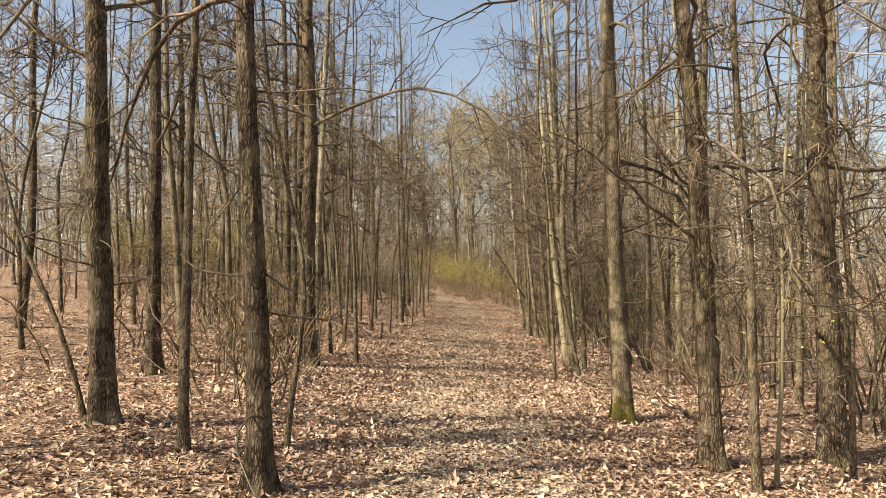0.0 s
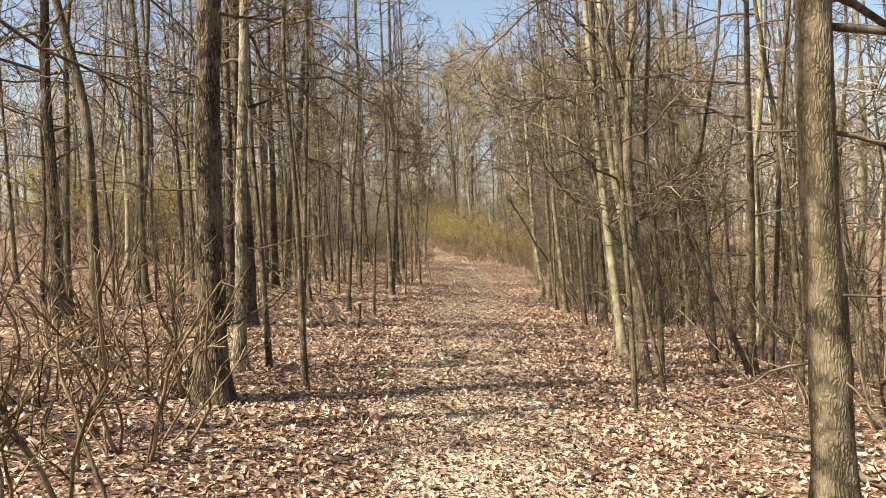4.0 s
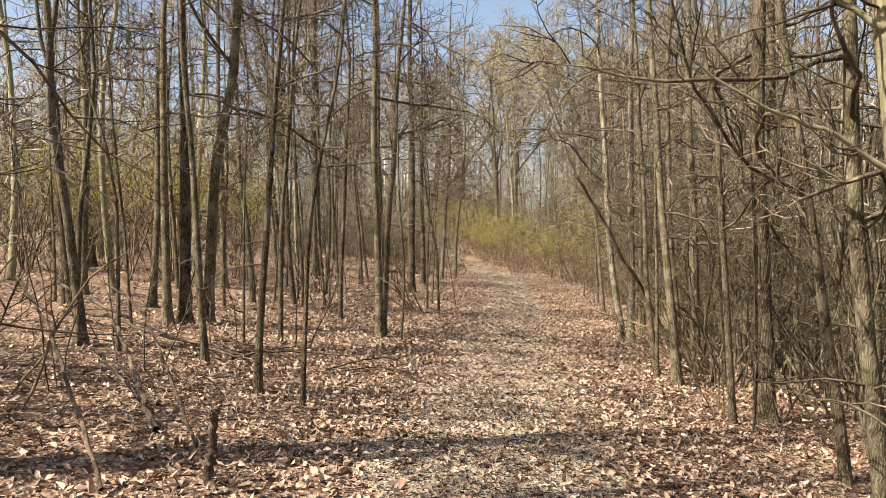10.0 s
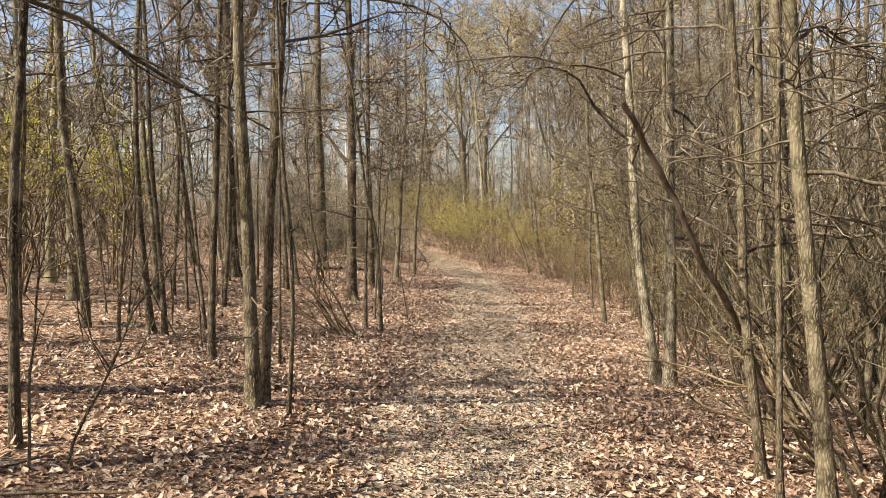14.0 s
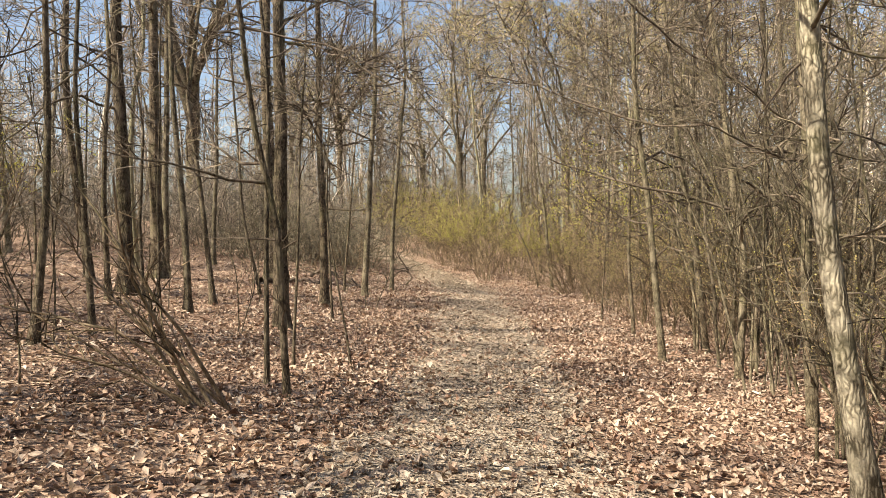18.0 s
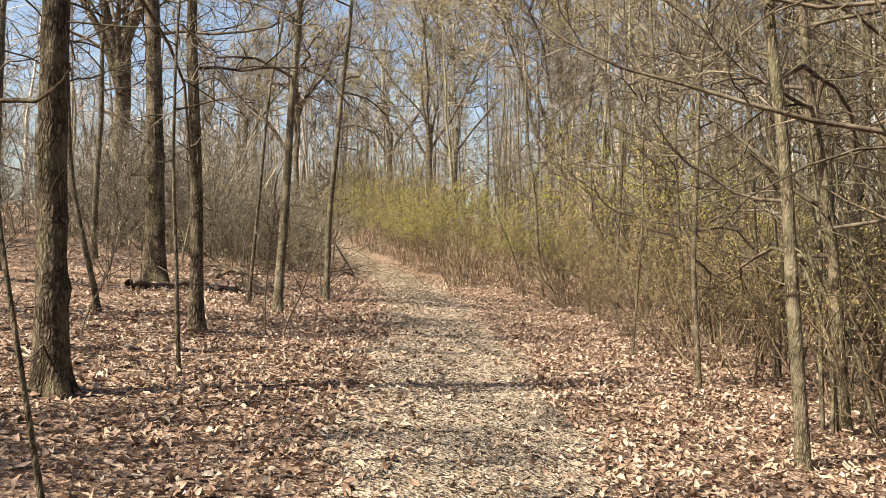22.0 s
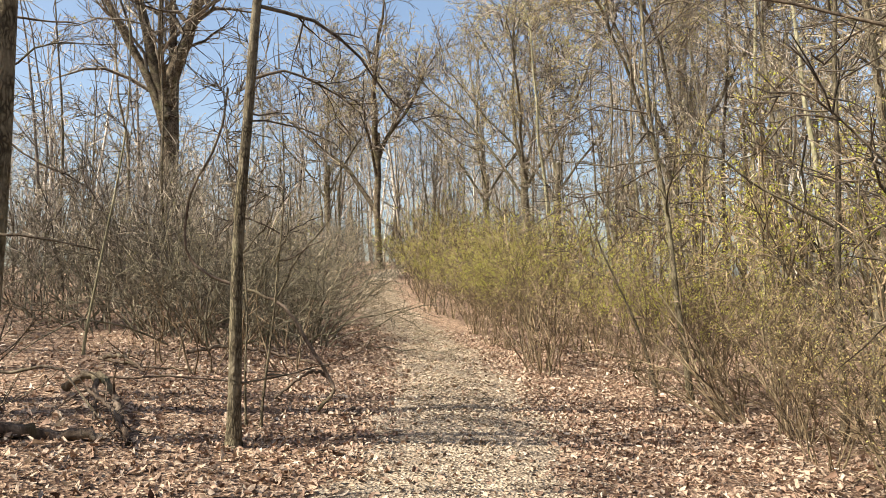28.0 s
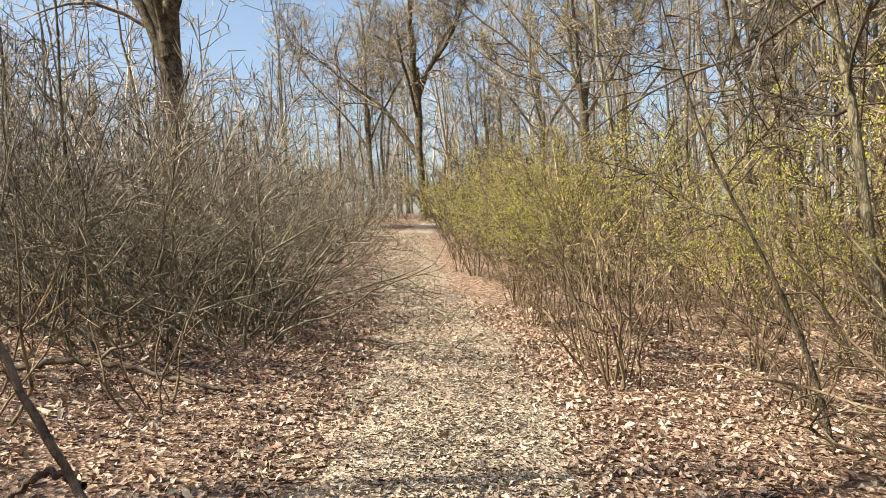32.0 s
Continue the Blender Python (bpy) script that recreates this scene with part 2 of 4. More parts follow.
def tubes(P, R, k, rough=None):
    """Round sticks along the polylines P (N, n, 3) with the radii R (N, n): points and faces."""
    N, n, _ = P.shape
    T = unit(np.gradient(P, axis=1))
    mean = unit(P[:, -1] - P[:, 0])
    ref = np.where(np.abs(mean[:, 2:3]) > 0.8, np.array([[1.0, 0, 0]]), np.array([[0, 0, 1.0]]))[:, None, :]
    U = unit(np.cross(T, ref))
    V = np.cross(T, U)
    a = np.arange(k) * 2 * np.pi / k
    ring = np.cos(a)[None, None, :, None] * U[:, :, None, :] + np.sin(a)[None, None, :, None] * V[:, :, None, :]
    rad = R[:, :, None, None] * (1 if rough is None else rough[None, :, :, None])
    pts = (P[:, :, None, :] + ring * rad).reshape(-1, 3)
    i = np.arange(N)[:, None, None] * n * k + np.arange(n - 1)[None, :, None] * k
    j = np.arange(k)[None, None, :]
    j2 = (j + 1) % k
    faces = np.stack([i + j, i + j2, i + k + j2, i + k + j], -1).reshape(-1, 4)
    return pts, faces


def joined(pieces):
    pts, faces, at = [], [], 0
    for p, f in pieces:
        pts.append(p)
        faces.append(f + at)
        at += len(p)
    return np.concatenate(pts), np.concatenate(faces)


def mesh_of(name, pts, faces, mat, smooth=True):
    me = bpy.data.meshes.new(name)
    n, w = faces.shape
    me.vertices.add(len(pts))
    me.vertices.foreach_set("co", pts.astype(np.float32).ravel())
    me.loops.add(n * w)
    me.loops.foreach_set("vertex_index", faces.astype(np.int32).ravel())
    me.polygons.add(n)
    me.polygons.foreach_set("loop_start", np.arange(0, n * w, w, dtype=np.int32))
    if smooth:
        me.polygons.foreach_set("use_smooth", np.ones(n, bool))
    me.materials.append(mat)
    me.update(calc_edges=True)
    me.validate()
    return me


def part(name, shape, mat, parent, label=""):
    """One mesh object under a thing or a part."""
    ob = new(name, mesh_of(name, shape[0], shape[1], mat))
    ob.parent = parent
    return tagged(ob, label)


def sprout(P, R, count, length, angle, rise, n, start=0.25, thin=0.55, least=0.002, wob=0.24):
    """Side shoots: count of them on each stick of P."""
    N, m, _ = P.shape
    i = np.repeat(np.arange(N), count)
    f = start + (0.99 - start) * rng.random(len(i)) ** 0.8
    s = f * (m - 1)
    a = np.minimum(s.astype(int), m - 2)
    w = (s - a)[:, None]
    base = P[i, a] * (1 - w) + P[i, a + 1] * w
    T = unit(P[i, a + 1] - P[i, a])
    r0 = R[i, a] * (1 - w[:, 0]) + R[i, a + 1] * w[:, 0]
    U = unit(np.cross(T, unit(rng.normal(size=T.shape))))
    ang = radians(angle) * (0.65 + 0.7 * rng.random(len(i)))[:, None]
    d = unit(np.cos(ang) * T + np.sin(ang) * U + np.array([0, 0, rise]))
    L = length * (0.5 + 0.8 * rng.random(len(i))) * (1.15 - 0.6 * f)
    return grow(base, d, L, np.maximum(r0 * thin, least * 1.25), least * 0.5, n, rise, wob)


def grow(base, d, L, r0, r1, n, rise, wob):
    pts = [base]
    step = (L / (n - 1))[:, None]
    for _ in range(n - 1):
        d = unit(d + rng.normal(scale=wob, size=d.shape) + np.array([0, 0, rise * 0.35]))
        pts.append(pts[-1] + d * step)
    R = np.linspace(1, 0, n)[None, :] ** 0.8 * (r0 - r1)[:, None] + r1
    return np.stack(pts, 1), R


def bole(d, height, bend=(), n=30, k=14, crook=0.03, flare=0.45, ridges=0.06, knots=0):
    """A trunk from just under the ground: its line, its radii and its skin. bend: sideways shift and height, pair after pair."""
    h = np.concatenate([[-0.15, 0.0, 0.06, 0.14, 0.26], np.linspace(0.45, height, n - 5)])
    if knots:
        low = int(n * 0.7)
        h = np.concatenate([[-0.15, 0.0, 0.06, 0.14], np.linspace(0.24, 4.4, low - 4), np.linspace(4.4, height, n - low + 1)[1:]])
    hx = [0.0] + [b[1] for b in bend]
    vx = [0.0] + [b[0] for b in bend]
    slope = (vx[-1] - vx[-2]) / (hx[-1] - hx[-2]) if bend else rng.normal(scale=0.02)
    far = max(height, hx[-1] + 1)
    hx.append(far)
    vx.append(vx[-1] + 0.45 * slope * (far - hx[-2]))
    x = sum(np.interp(h + o, hx, vx) for o in (-0.25, 0, 0.25)) / 3 - np.interp(0.08, hx, vx) * 0.5
    drift = rng.normal(scale=0.015, size=2)
    ph = rng.random(4) * 6.3
    x = x + crook * (np.sin(h * 0.9 + ph[0]) + 0.4 * np.sin(h * 2.3 + ph[3])) * np.clip(h / 3, 0, 1)
    y = drift[1] * h + crook * np.sin(h * 0.7 + ph[1]) * np.clip(h / 2, 0, 1)
    P = np.stack([x, y, h], 1)[None]
    r = d / 2 * (0.94 - 0.78 * np.clip(h / height, 0, 1) ** 0.85)
    r = np.maximum(r, 0.004)
    r = r * (1 + flare * np.exp(-np.clip(h, 0, None) / (0.1 + 0.5 * d)))
    a = np.arange(k) * 2 * np.pi / k
    skin = rng.normal(size=(n, k))
    for _ in range(2):
        skin[1:-1] = (skin[:-2] + skin[1:-1] + skin[2:]) / 3
    lobes = 0.28 * flare * np.exp(-np.clip(h, 0, None) / (0.12 + 0.6 * d))[:, None] * np.cos(4 * a + ph[2])[None] * 1.6
    rough = 1 + ridges * skin + lobes
    for _ in range(knots):
        turn = (a - rng.random() * 6.283 + np.pi) % (2 * np.pi) - np.pi
        rough = rough + rng.uniform(0.12, 0.3) * np.exp(-((h - rng.uniform(0.3, 4.0)) / 0.07) ** 2)[:, None] * np.exp(-(turn / 0.38) ** 2)[None]
    return P, r[None], tubes(P, r[None], k, rough)


def limbs_of(P, R, height, first, count, reach, droop=0.0, side=None, hanging=0.0):
    """The main branches of a trunk, a share of them hanging: a list of (line, radii)."""
    out = []
    for q in range(count):
        h = first + (height * 0.96 - first) * ((q + rng.random()) / count)
        u = np.interp(h, P[0, :, 2], np.arange(P.shape[1]))
        a = int(min(u, P.shape[1] - 2))
        w = u - a
        base = P[:, a] * (1 - w) + P[:, a + 1] * w
        r0 = float(R[0, a] * (1 - w) + R[0, a + 1] * w)
        az = rng.random() * 6.283 if side is None or rng.random() < 0.4 else side + rng.normal(scale=0.6)
        up = 0.1 - droop + 0.9 * (h / height) ** 1.3 + rng.normal(scale=0.15)
        d = unit(np.array([[math.cos(az), math.sin(az), up]]))
        L = reach * (0.55 + 0.6 * rng.random()) * (1.1 - 0.55 * h / height)
        rise = 0.05 + 0.1 * h / height
        if rng.random() < hanging and 2.6 < h < 7.0:
            L, rise = 1.25 * L, -0.3
        out.append(grow(base, d, np.array([L]), np.array([min(r0 * 0.55, 0.006 + 0.006 * L)]), 0.004, 9, rise, 0.2))
    return out


def shoots(line, radii, n2, n3, len2, len3, thick=0.003, seg3=3):
    """The side shoots and twigs of a branch: two sets of lines."""
    p2, r2 = sprout(line, radii, n2, len2, 48, 0.1, 5, 0.12, 0.6, thick)
    p3, r3 = sprout(p2, r2, n3, len3, 45, 0.08, seg3, 0.15, 0.75, thick * 0.85)
    return p2, r2, p3, r3


def walkable(P, at):
    """Which lines of P stay out of the way of somebody on the path."""
    W = P + np.array(at)
    low = W[..., 2] - land(W[..., 0], W[..., 1]) < 2.25
    near = (np.abs(W[..., 0] - 0.046 * W[..., 1]) < 0.8) & (W[..., 1] < 41) & (W[..., 1] > -1)
    return ~(low & near).any(axis=1)


LABELS = {
    "oak": "bare woodland tree with rough grey-brown furrowed bark",
    "mossy": "straight bare tree with green moss on its flared foot",
    "grey": "slim bare tree with smoothish grey-brown bark",
    "pale": "pale smooth-barked bare tree with a greenish cast",
    "birch": "straight bare tree with pale grey-white bark",
    "thin": "slender bare sapling rising from brown leaf litter",
    "dead": "dark dead leaning stem without twigs",
}


def tree(x, y, d, *bend, kind="", height=0.0, first=0.0, boughs=0, reach=0.0, droop=0.1, label="", leaves=0, arms=()):
    """A bare tree at its place: trunk, and each main branch with its twigs."""
    kind = kind or ("oak" if d > 0.17 else "grey" if d > 0.1 else "thin")
    height = height or float(np.clip(4.2 + 46 * d, 4.0, 14.0)) * (0.92 + 0.16 * rng.random())
    top = new("tree" if d > 0.065 else "sapling")
    top.location = (x, y, float(land(x, y)))
    tagged(top, label or LABELS[kind], "tree" if d > 0.065 else "sapling", "woodland trees")
    P, R, skin = bole(d, height, bend, n=60 if d > 0.16 else 34 if d > 0.1 else 22, knots=9 if d > 0.16 else 0, k=26 if d > 0.16 else 12 if d > 0.08 else 8,
                      crook=0.055 if d < 0.12 else 0.025, flare=0.5 if d > 0.12 else 0.25, ridges=0.1 if d > 0.16 and kind != "pale" else 0.04)
    part("trunk", skin, BARK[kind], top)
    boughs = boughs or (22 if d > 0.17 else 15 if d > 0.09 else 10)
    reach = reach or (3.0 if d > 0.17 else 2.1 if d > 0.09 else 1.4)
    twigs = []
    for line, radii in limbs_of(P, R, height, first or (2.3 if x < 0 else 1.3) + 2.5 * d, boughs, reach, droop, hanging=0.5):
        if not walkable(line, top.location)[0]:
            line = line * np.array([-1, 1, 1]) + np.array([2 * line[0, 0, 0], 0, 0])
        if not walkable(line, top.location)[0]:
            continue
        bough = part("branch", tubes(line, radii, 5), BARK["limb"], top)
        p2, r2, p3, r3 = shoots(line, radii, 4 if line[0, 0, 2] > 6.0 else 10 if d > 0.09 else 7, 4 if line[0, 0, 2] < 6.0 else 1, reach * 0.34, 0.36, 0.0043, 3)
        k2, k3 = walkable(p2, top.location), walkable(p3, top.location)
        if line[0, 0, 2] < 4.6 and k2.any():
            tagged(part("twig_spray", joined([tubes(p2[k2], r2[k2], 3), tubes(p3[k3], r3[k3], 3)]), BARK["limb"], bough), kind="stuff")
        else:
            twigs += [tubes(p2[k2][:, ::2], r2[k2][:, ::2], 3), tubes(p3[k3], r3[k3], 3)]
    for q in range(8 if d > 0.14 else 3):
        h = rng.uniform(0.4, 3.2)
        w = np.array([[np.interp(h, P[0, :, 2], P[0, :, i]) for i in range(3)]])
        az = rng.random() * 6.283
        line, radii = grow(w, unit(np.array([[math.cos(az), math.sin(az), rng.normal(0.05, 0.2)]])), np.array([rng.uniform(0.25, 1.3) * (1 if d > 0.09 else 0.6)]), np.array([0.0085]), 0.003, 7, 0.0, 0.16)
        if walkable(line, top.location)[0]:
            part("dead_twig", tubes(line, radii, 4), BARK["limb"], top)
    for arm in arms:
        p = np.array(arm, float)
        u = np.linspace(0, len(p) - 1, 5 * len(p))
        line = np.stack([np.interp(u, np.arange(len(p)), p[:, i]) for i in range(3)], 1)[None]
        line = line + rng.normal(scale=0.006, size=line.shape)
        radii = np.linspace(min(0.018, d * 0.36), 0.004, len(u))[None]
        part("branch", tubes(line, radii, 6), BARK[kind], top)
        p2, r2, p3, r3 = shoots(line, radii, 9 if d > 0.05 else 4, 4 if d > 0.05 else 2, 0.5, 0.25, 0.0043, 2)
        twigs += [tubes(p2, r2, 3), tubes(p3, r3, 3)]
    if twigs:
        tagged(part("crown", joined(twigs), BARK["limb"], top, "fine bare twigs"), kind="stuff")
    if leaves:
        tips, tr = sprout(P, R, leaves, 0.7, 70, 0.1, 4, 0.3, 0.4)
        tagged(part("leafy_spray", tubes(tips, tr, 3), BARK["limb"], top), kind="stuff")
        tagged(part("foliage", leaflets(tips, 7, 0.035), BUDS, top, "fresh yellow-green leaves"), kind="stuff")
    return top


def leaflets(P, per, size):
    """Small leaves along the outer half of the twigs P."""
    N, m, _ = P.shape
    i = np.repeat(np.arange(N), per)
    s = (0.3 + 0.7 * rng.random(len(i))) * (m - 1)
    a = np.minimum(s.astype(int), m - 2)
    w = (s - a)[:, None]
    c = P[i, a] * (1 - w) + P[i, a + 1] * w + rng.normal(scale=size * 0.5, size=(len(i), 3))
    d = unit(rng.normal(size=c.shape) + np.array([0, 0, 0.5]))
    e = unit(np.cross(d, rng.normal(size=c.shape)))
    s_ = size * (0.6 + 0.8 * rng.random(len(i)))[:, None]
    pts = np.stack([c, c + d * s_ * 0.5 + e * s_ * 0.3, c + d * s_, c + d * s_ * 0.5 - e * s_ * 0.3], 1).reshape(-1, 3)
    return pts, np.arange(len(pts)).reshape(-1, 4)


# ---- ground and path ----
def spread(a, b, step, far, growth=1.25):
    v, s, out = b, step, []
    while v < far:
        s *= growth
        v += s
        out.append(v)
    low = [a - (o - b) for o in out][::-1]
    return np.concatenate([low, np.arange(a, b + 1e-6, step), out])


gx, gy = spread(-7, 8, 0.24, 700), spread(0, 66, 0.24, 700)
GX, GY = np.meshgrid(gx, gy)
gpts = np.stack([GX, GY, land(GX, GY)], -1).reshape(-1, 3)
nx = len(gx)
ii, jj = np.meshgrid(np.arange(len(gy) - 1), np.arange(nx - 1), indexing="ij")
q0 = (ii * nx + jj).ravel()
ground = new("ground", mesh_of("ground", gpts, np.stack([q0, q0 + 1, q0 + nx + 1, q0 + nx], 1), GROUND))
tagged(ground, "woodland floor under brown fallen oak leaves", "ground", kind="structure")

py = np.arange(-10, 80, 0.14)
pu = np.linspace(-1, 1, 19)
PU, PY = np.meshgrid(pu, py)
ragged = 1 + 0.12 * np.sin(PY * 2.1 + 3 * np.sign(PU)) + 0.08 * np.sin(PY * 5.3 + np.sign(PU))
PX = path_x(PY) + PU * half_width(PY) * ragged
pz = land(PX, PY) + 0.014 - 0.03 * np.abs(PU) ** 5 + 0.005 * np.sin(PX * 9) * np.sin(PY * 8)
ii, jj = np.meshgrid(np.arange(len(py) - 1), np.arange(len(pu) - 1), indexing="ij")
q0 = (ii * len(pu) + jj).ravel()
path = new("path", mesh_of("path", np.stack([PX, PY, pz], -1).reshape(-1, 3), np.stack([q0, q0 + 1, q0 + 20, q0 + 19], 1), PATH))
tagged(path, "trodden footpath strewn with pale crushed leaves", "path", kind="structure")

# ---- trees along the first stretch ----
tree(-1.20, 5.00, 0.172, (-0.05, 3.2), kind="oak")
tree(-1.92, 5.68, 0.09, (0.02, 3.4))
tree(-1.24, 6.05, 0.055, (0.05, 0.47), (0.13, 1.05), (0.157, 1.26), (0.09, 1.65), (-0.01, 2.23))
tree(-2.80, 6.34, 0.22, (-0.07, 3.6))
tree(-2.98, 6.40, 0.06, (-0.26, 0.9), (-0.6, 1.5), height=3.4, label="thin brown sapling arching away from an oak")
tree(-3.53, 9.32, 0.19, (0.12, 4.6))
tree(-3.55, 10.49, 0.13, (-0.12, 3.6), leaves=22)
tree(-1.95, 11.10, 0.25, (0.04, 3.3))
tree(-1.33, 11.87, 0.07, (0.0, 3.5))
tree(-3.40, 12.25, 0.125, (-0.05, 2.5), (-0.3, 3.5))
tree(-2.10, 12.50, 0.143, (0.23, 3.7), kind="birch", leaves=10, label="pale-barked slim tree leaning slightly")
tree(-1.84, 12.70, 0.072, (-0.04, 1.6), (-0.16, 3.0))
tree(-4.88, 14.50, 0.165, (-0.03, 4.1), kind="oak", leaves=22)
tree(-2.95, 14.56, 0.17, (0.04, 3.5), kind="oak")
tree(-1.90, 14.87, 0.08, (0.18, 2.2), (0.22, 3.5))
tree(-5.22, 15.40, 0.115, (0.18, 4.9))
tree(-2.84, 15.90, 0.24, (-0.02, 3.5))
tree(-3.07, 15.75, 0.15, (0.13, 3.9), kind="oak")
tree(2.53, 6.18, 0.09, (-0.07, 4.0))
tree(2.75, 6.34, 0.045, (0.14, 2.0), (0.26, 2.9), kind="pale", label="thin pale sapling beside rough trunks", leaves=14)
tree(3.69, 6.90, 0.07, (0.04, 3.9))
tree(2.45, 6.98, 0.215, (-0.12, 4.3))
tree(3.88, 7.58, 0.265, (-0.02, 4.6))
tree(3.01, 8.58, 0.115, (0.0, 3.6))
tree(2.12, 9.00, 0.245, (-0.05, 4.0), kind="mossy")
tree(1.77, 12.00, 0.065, (-0.04, 1.3))
tree(5.40, 11.56, 0.12, (0.17, 3.6))
tree(2.36, 13.00, 0.06, (-0.37, 1.6), label="thin sapling leaning over the path edge")
tree(2.40, 14.00, 0.15, (-0.13, 2.5), (-0.05, 3.7))
tree(2.63, 14.05, 0.09, (-0.03, 1.6))
tree(4.00, 14.70, 0.13, (0.08, 7.3))
tree(2.49, 14.70, 0.13, (-0.15, 2.5), (-0.2, 4.0))
tree(3.89, 14.46, 0.08, (-0.86, 2.0), kind="dead", height=4.5, boughs=3)
tree(2.58, 15.80, 0.15, (-0.2, 2.2), (-0.35, 3.8), kind="pale",
     arms=(((-0.2, 0, 2.1), (-0.5, -0.05, 2.3), (-0.95, -0.1, 2.48), (-1.35, -0.1, 2.75)), ((-0.28, 0, 2.85), (-0.75, 0.1, 3.2), (-1.4, 0.1, 3.5), (-2.3, 0.2, 3.75))))
tree(2.74, 15.88, 0.14, (0.0, 1.4), (-0.22, 2.8), (-0.3, 3.6), kind="pale")

# ---- trees along the second stretch ----
tree(-1.22, 18.15, 0.05, (0.12, 1.6), (0.33, 2.9))
tree(-1.69, 18.48, 0.078, (0.08, 1.9), (0.27, 3.4))
tree(-2.57, 19.60, 0.087, (-0.14, 1.8), (-0.18, 3.3))
tree(-2.58, 20.90, 0.036, (0.01, 1.4))
tree(-4.13, 21.26, 0.05, (-0.18, 1.8), leaves=16)
tree(-2.26, 21.35, 0.076, (0.07, 1.8), (0.24, 3.1))
tree(-3.96, 21.95, 0.13, (-0.02, 3.9))
tree(-3.80, 22.15, 0.17, (0.06, 4.0), kind="oak")
tree(-3.58, 22.40, 0.18, (0.11, 2.0), (0.39, 3.3), kind="grey")
tree(-0.86, 22.55, 0.04, (0.09, 1.2), (0.02, 2.3))
tree(-1.20, 22.85, 0.125, (-0.03, 3.5), kind="grey")
tree(-1.19, 23.12, 0.1, (0.25, 3.0))
tree(-2.13, 24.74, 0.09, (0.12, 3.0))
tree(-6.61, 24.70, 0.16, (0.11, 4.5))
tree(-4.14, 24.74, 0.055, (0.0, 4.0))
tree(-1.44, 24.86, 0.035, (0.01, 1.7))
tree(-3.00, 25.75, 0.078, (-0.1, 3.0))
tree(-2.76, 26.50, 0.055, (-0.29, 3.1), (-0.6, 4.7))
tree(-0.62, 27.80, 0.068, (-0.04, 1.4), (-0.19, 1.9), boughs=10, reach=1.5, first=1.2)
tree(-0.90, 28.30, 0.053, (0.02, 3.0))
tree(-5.40, 28.40, 0.16, (-0.02, 5.1))
tree(-3.59, 28.23, 0.06, (-0.12, 2.7), (-0.31, 4.2))
tree(2.71, 16.60, 0.12, (-0.23, 2.4), (-0.31, 3.7))
tree(2.99, 17.70, 0.095, (-0.37, 2.6))
tree(5.89, 18.84, 0.185, (0.12, 6.3), kind="pale")
tree(2.76, 19.54, 0.083, (-0.21, 2.8), (-0.34, 3.7))
tree(3.14, 19.72, 0.19, (-0.05, 3.7))
tree(2.70, 21.45, 0.122, (-0.2, 2.8), (-0.3, 4.0))
tree(2.52, 21.73, 0.055, (-0.03, 1.2))
tree(3.49, 22.10, 0.075, (-0.07, 1.5))
tree(2.64, 22.30, 0.088, (-0.15, 1.4))
tree(3.23, 23.50, 0.11, (-0.06, 1.5))
tree(3.75, 24.44, 0.165, (-0.07, 5.3))
tree(5.02, 24.30, 0.22, (-0.1, 8.0))
tree(2.95, 25.70, 0.15, (0.05, 4.0), kind="birch")
tree(2.84, 25.85, 0.14, (-0.2, 1.4), (-0.31, 2.9), kind="birch")

# ---- trees along the third stretch ----
tree(-3.15, 29.95, 0.08, (-0.06, 2.3), (-0.12, 3.6))
tree(-0.85, 29.15, 0.033, (0.07, 1.2))
tree(-0.31, 29.30, 0.027, (-0.13, 0.9), (-0.23, 1.4), height=2.6)
tree(-1.57, 31.95, 0.21, (0.02, 3.5))
tree(-1.05, 32.90, 0.04, (-0.03, 1.5), (0.04, 2.4))
tree(-4.58, 34.15, 0.25, (-0.03, 4.6))
tree(-3.96, 33.90, 0.06, (0.12, 2.9))
tree(-1.49, 34.90, 0.155, (0.0, 3.1), kind="oak")
tree(-2.72, 35.44, 0.075, (-0.26, 1.4))
tree(-5.23, 37.20, 0.28, (0.06, 7.0))
tree(-5.60, 38.60, 0.17, (0.05, 2.6))
tree(3.75, 28.40, 0.11, (-0.1, 2.2), (-0.14, 3.3))
tree(3.47, 32.00, 0.107, (-0.14, 2.2), (-0.38, 4.0))
tree(5.80, 35.80, 0.09, (-0.03, 2.6), (-0.33, 4.9))
tree(3.54, 36.40, 0.037, (0.16, 2.0))

SPREADING = "dark crooked tree with long level branches"
tree(3.72, 34.60, 0.07, (-0.05, 1.4), (0.04, 2.6), kind="thin", height=7.5, first=1.3, boughs=20, reach=2.7, droop=0.05, label=SPREADING)
tree(4.10, 31.00, 0.11, (0.08, 1.5), (-0.06, 2.8), kind="grey", height=8.5, first=1.2, boughs=22, reach=3.0, droop=0.05, label=SPREADING)
tree(4.45, 33.20, 0.12, (-0.15, 1.6), (-0.4, 3.0), (-0.5, 4.2), kind="thin", height=8.0, first=1.3, boughs=22, reach=3.0, droop=0.05, label=SPREADING)
tree(5.20, 36.00, 0.10, (0.05, 3.0), kind="oak", first=1.6, boughs=22, reach=3.4, droop=0.05, label=SPREADING)
tree(4.90, 38.40, 0.08, (-0.1, 2.0), kind="thin", height=7.0, first=1.5, boughs=20, reach=3.0, droop=0.05, label=SPREADING)
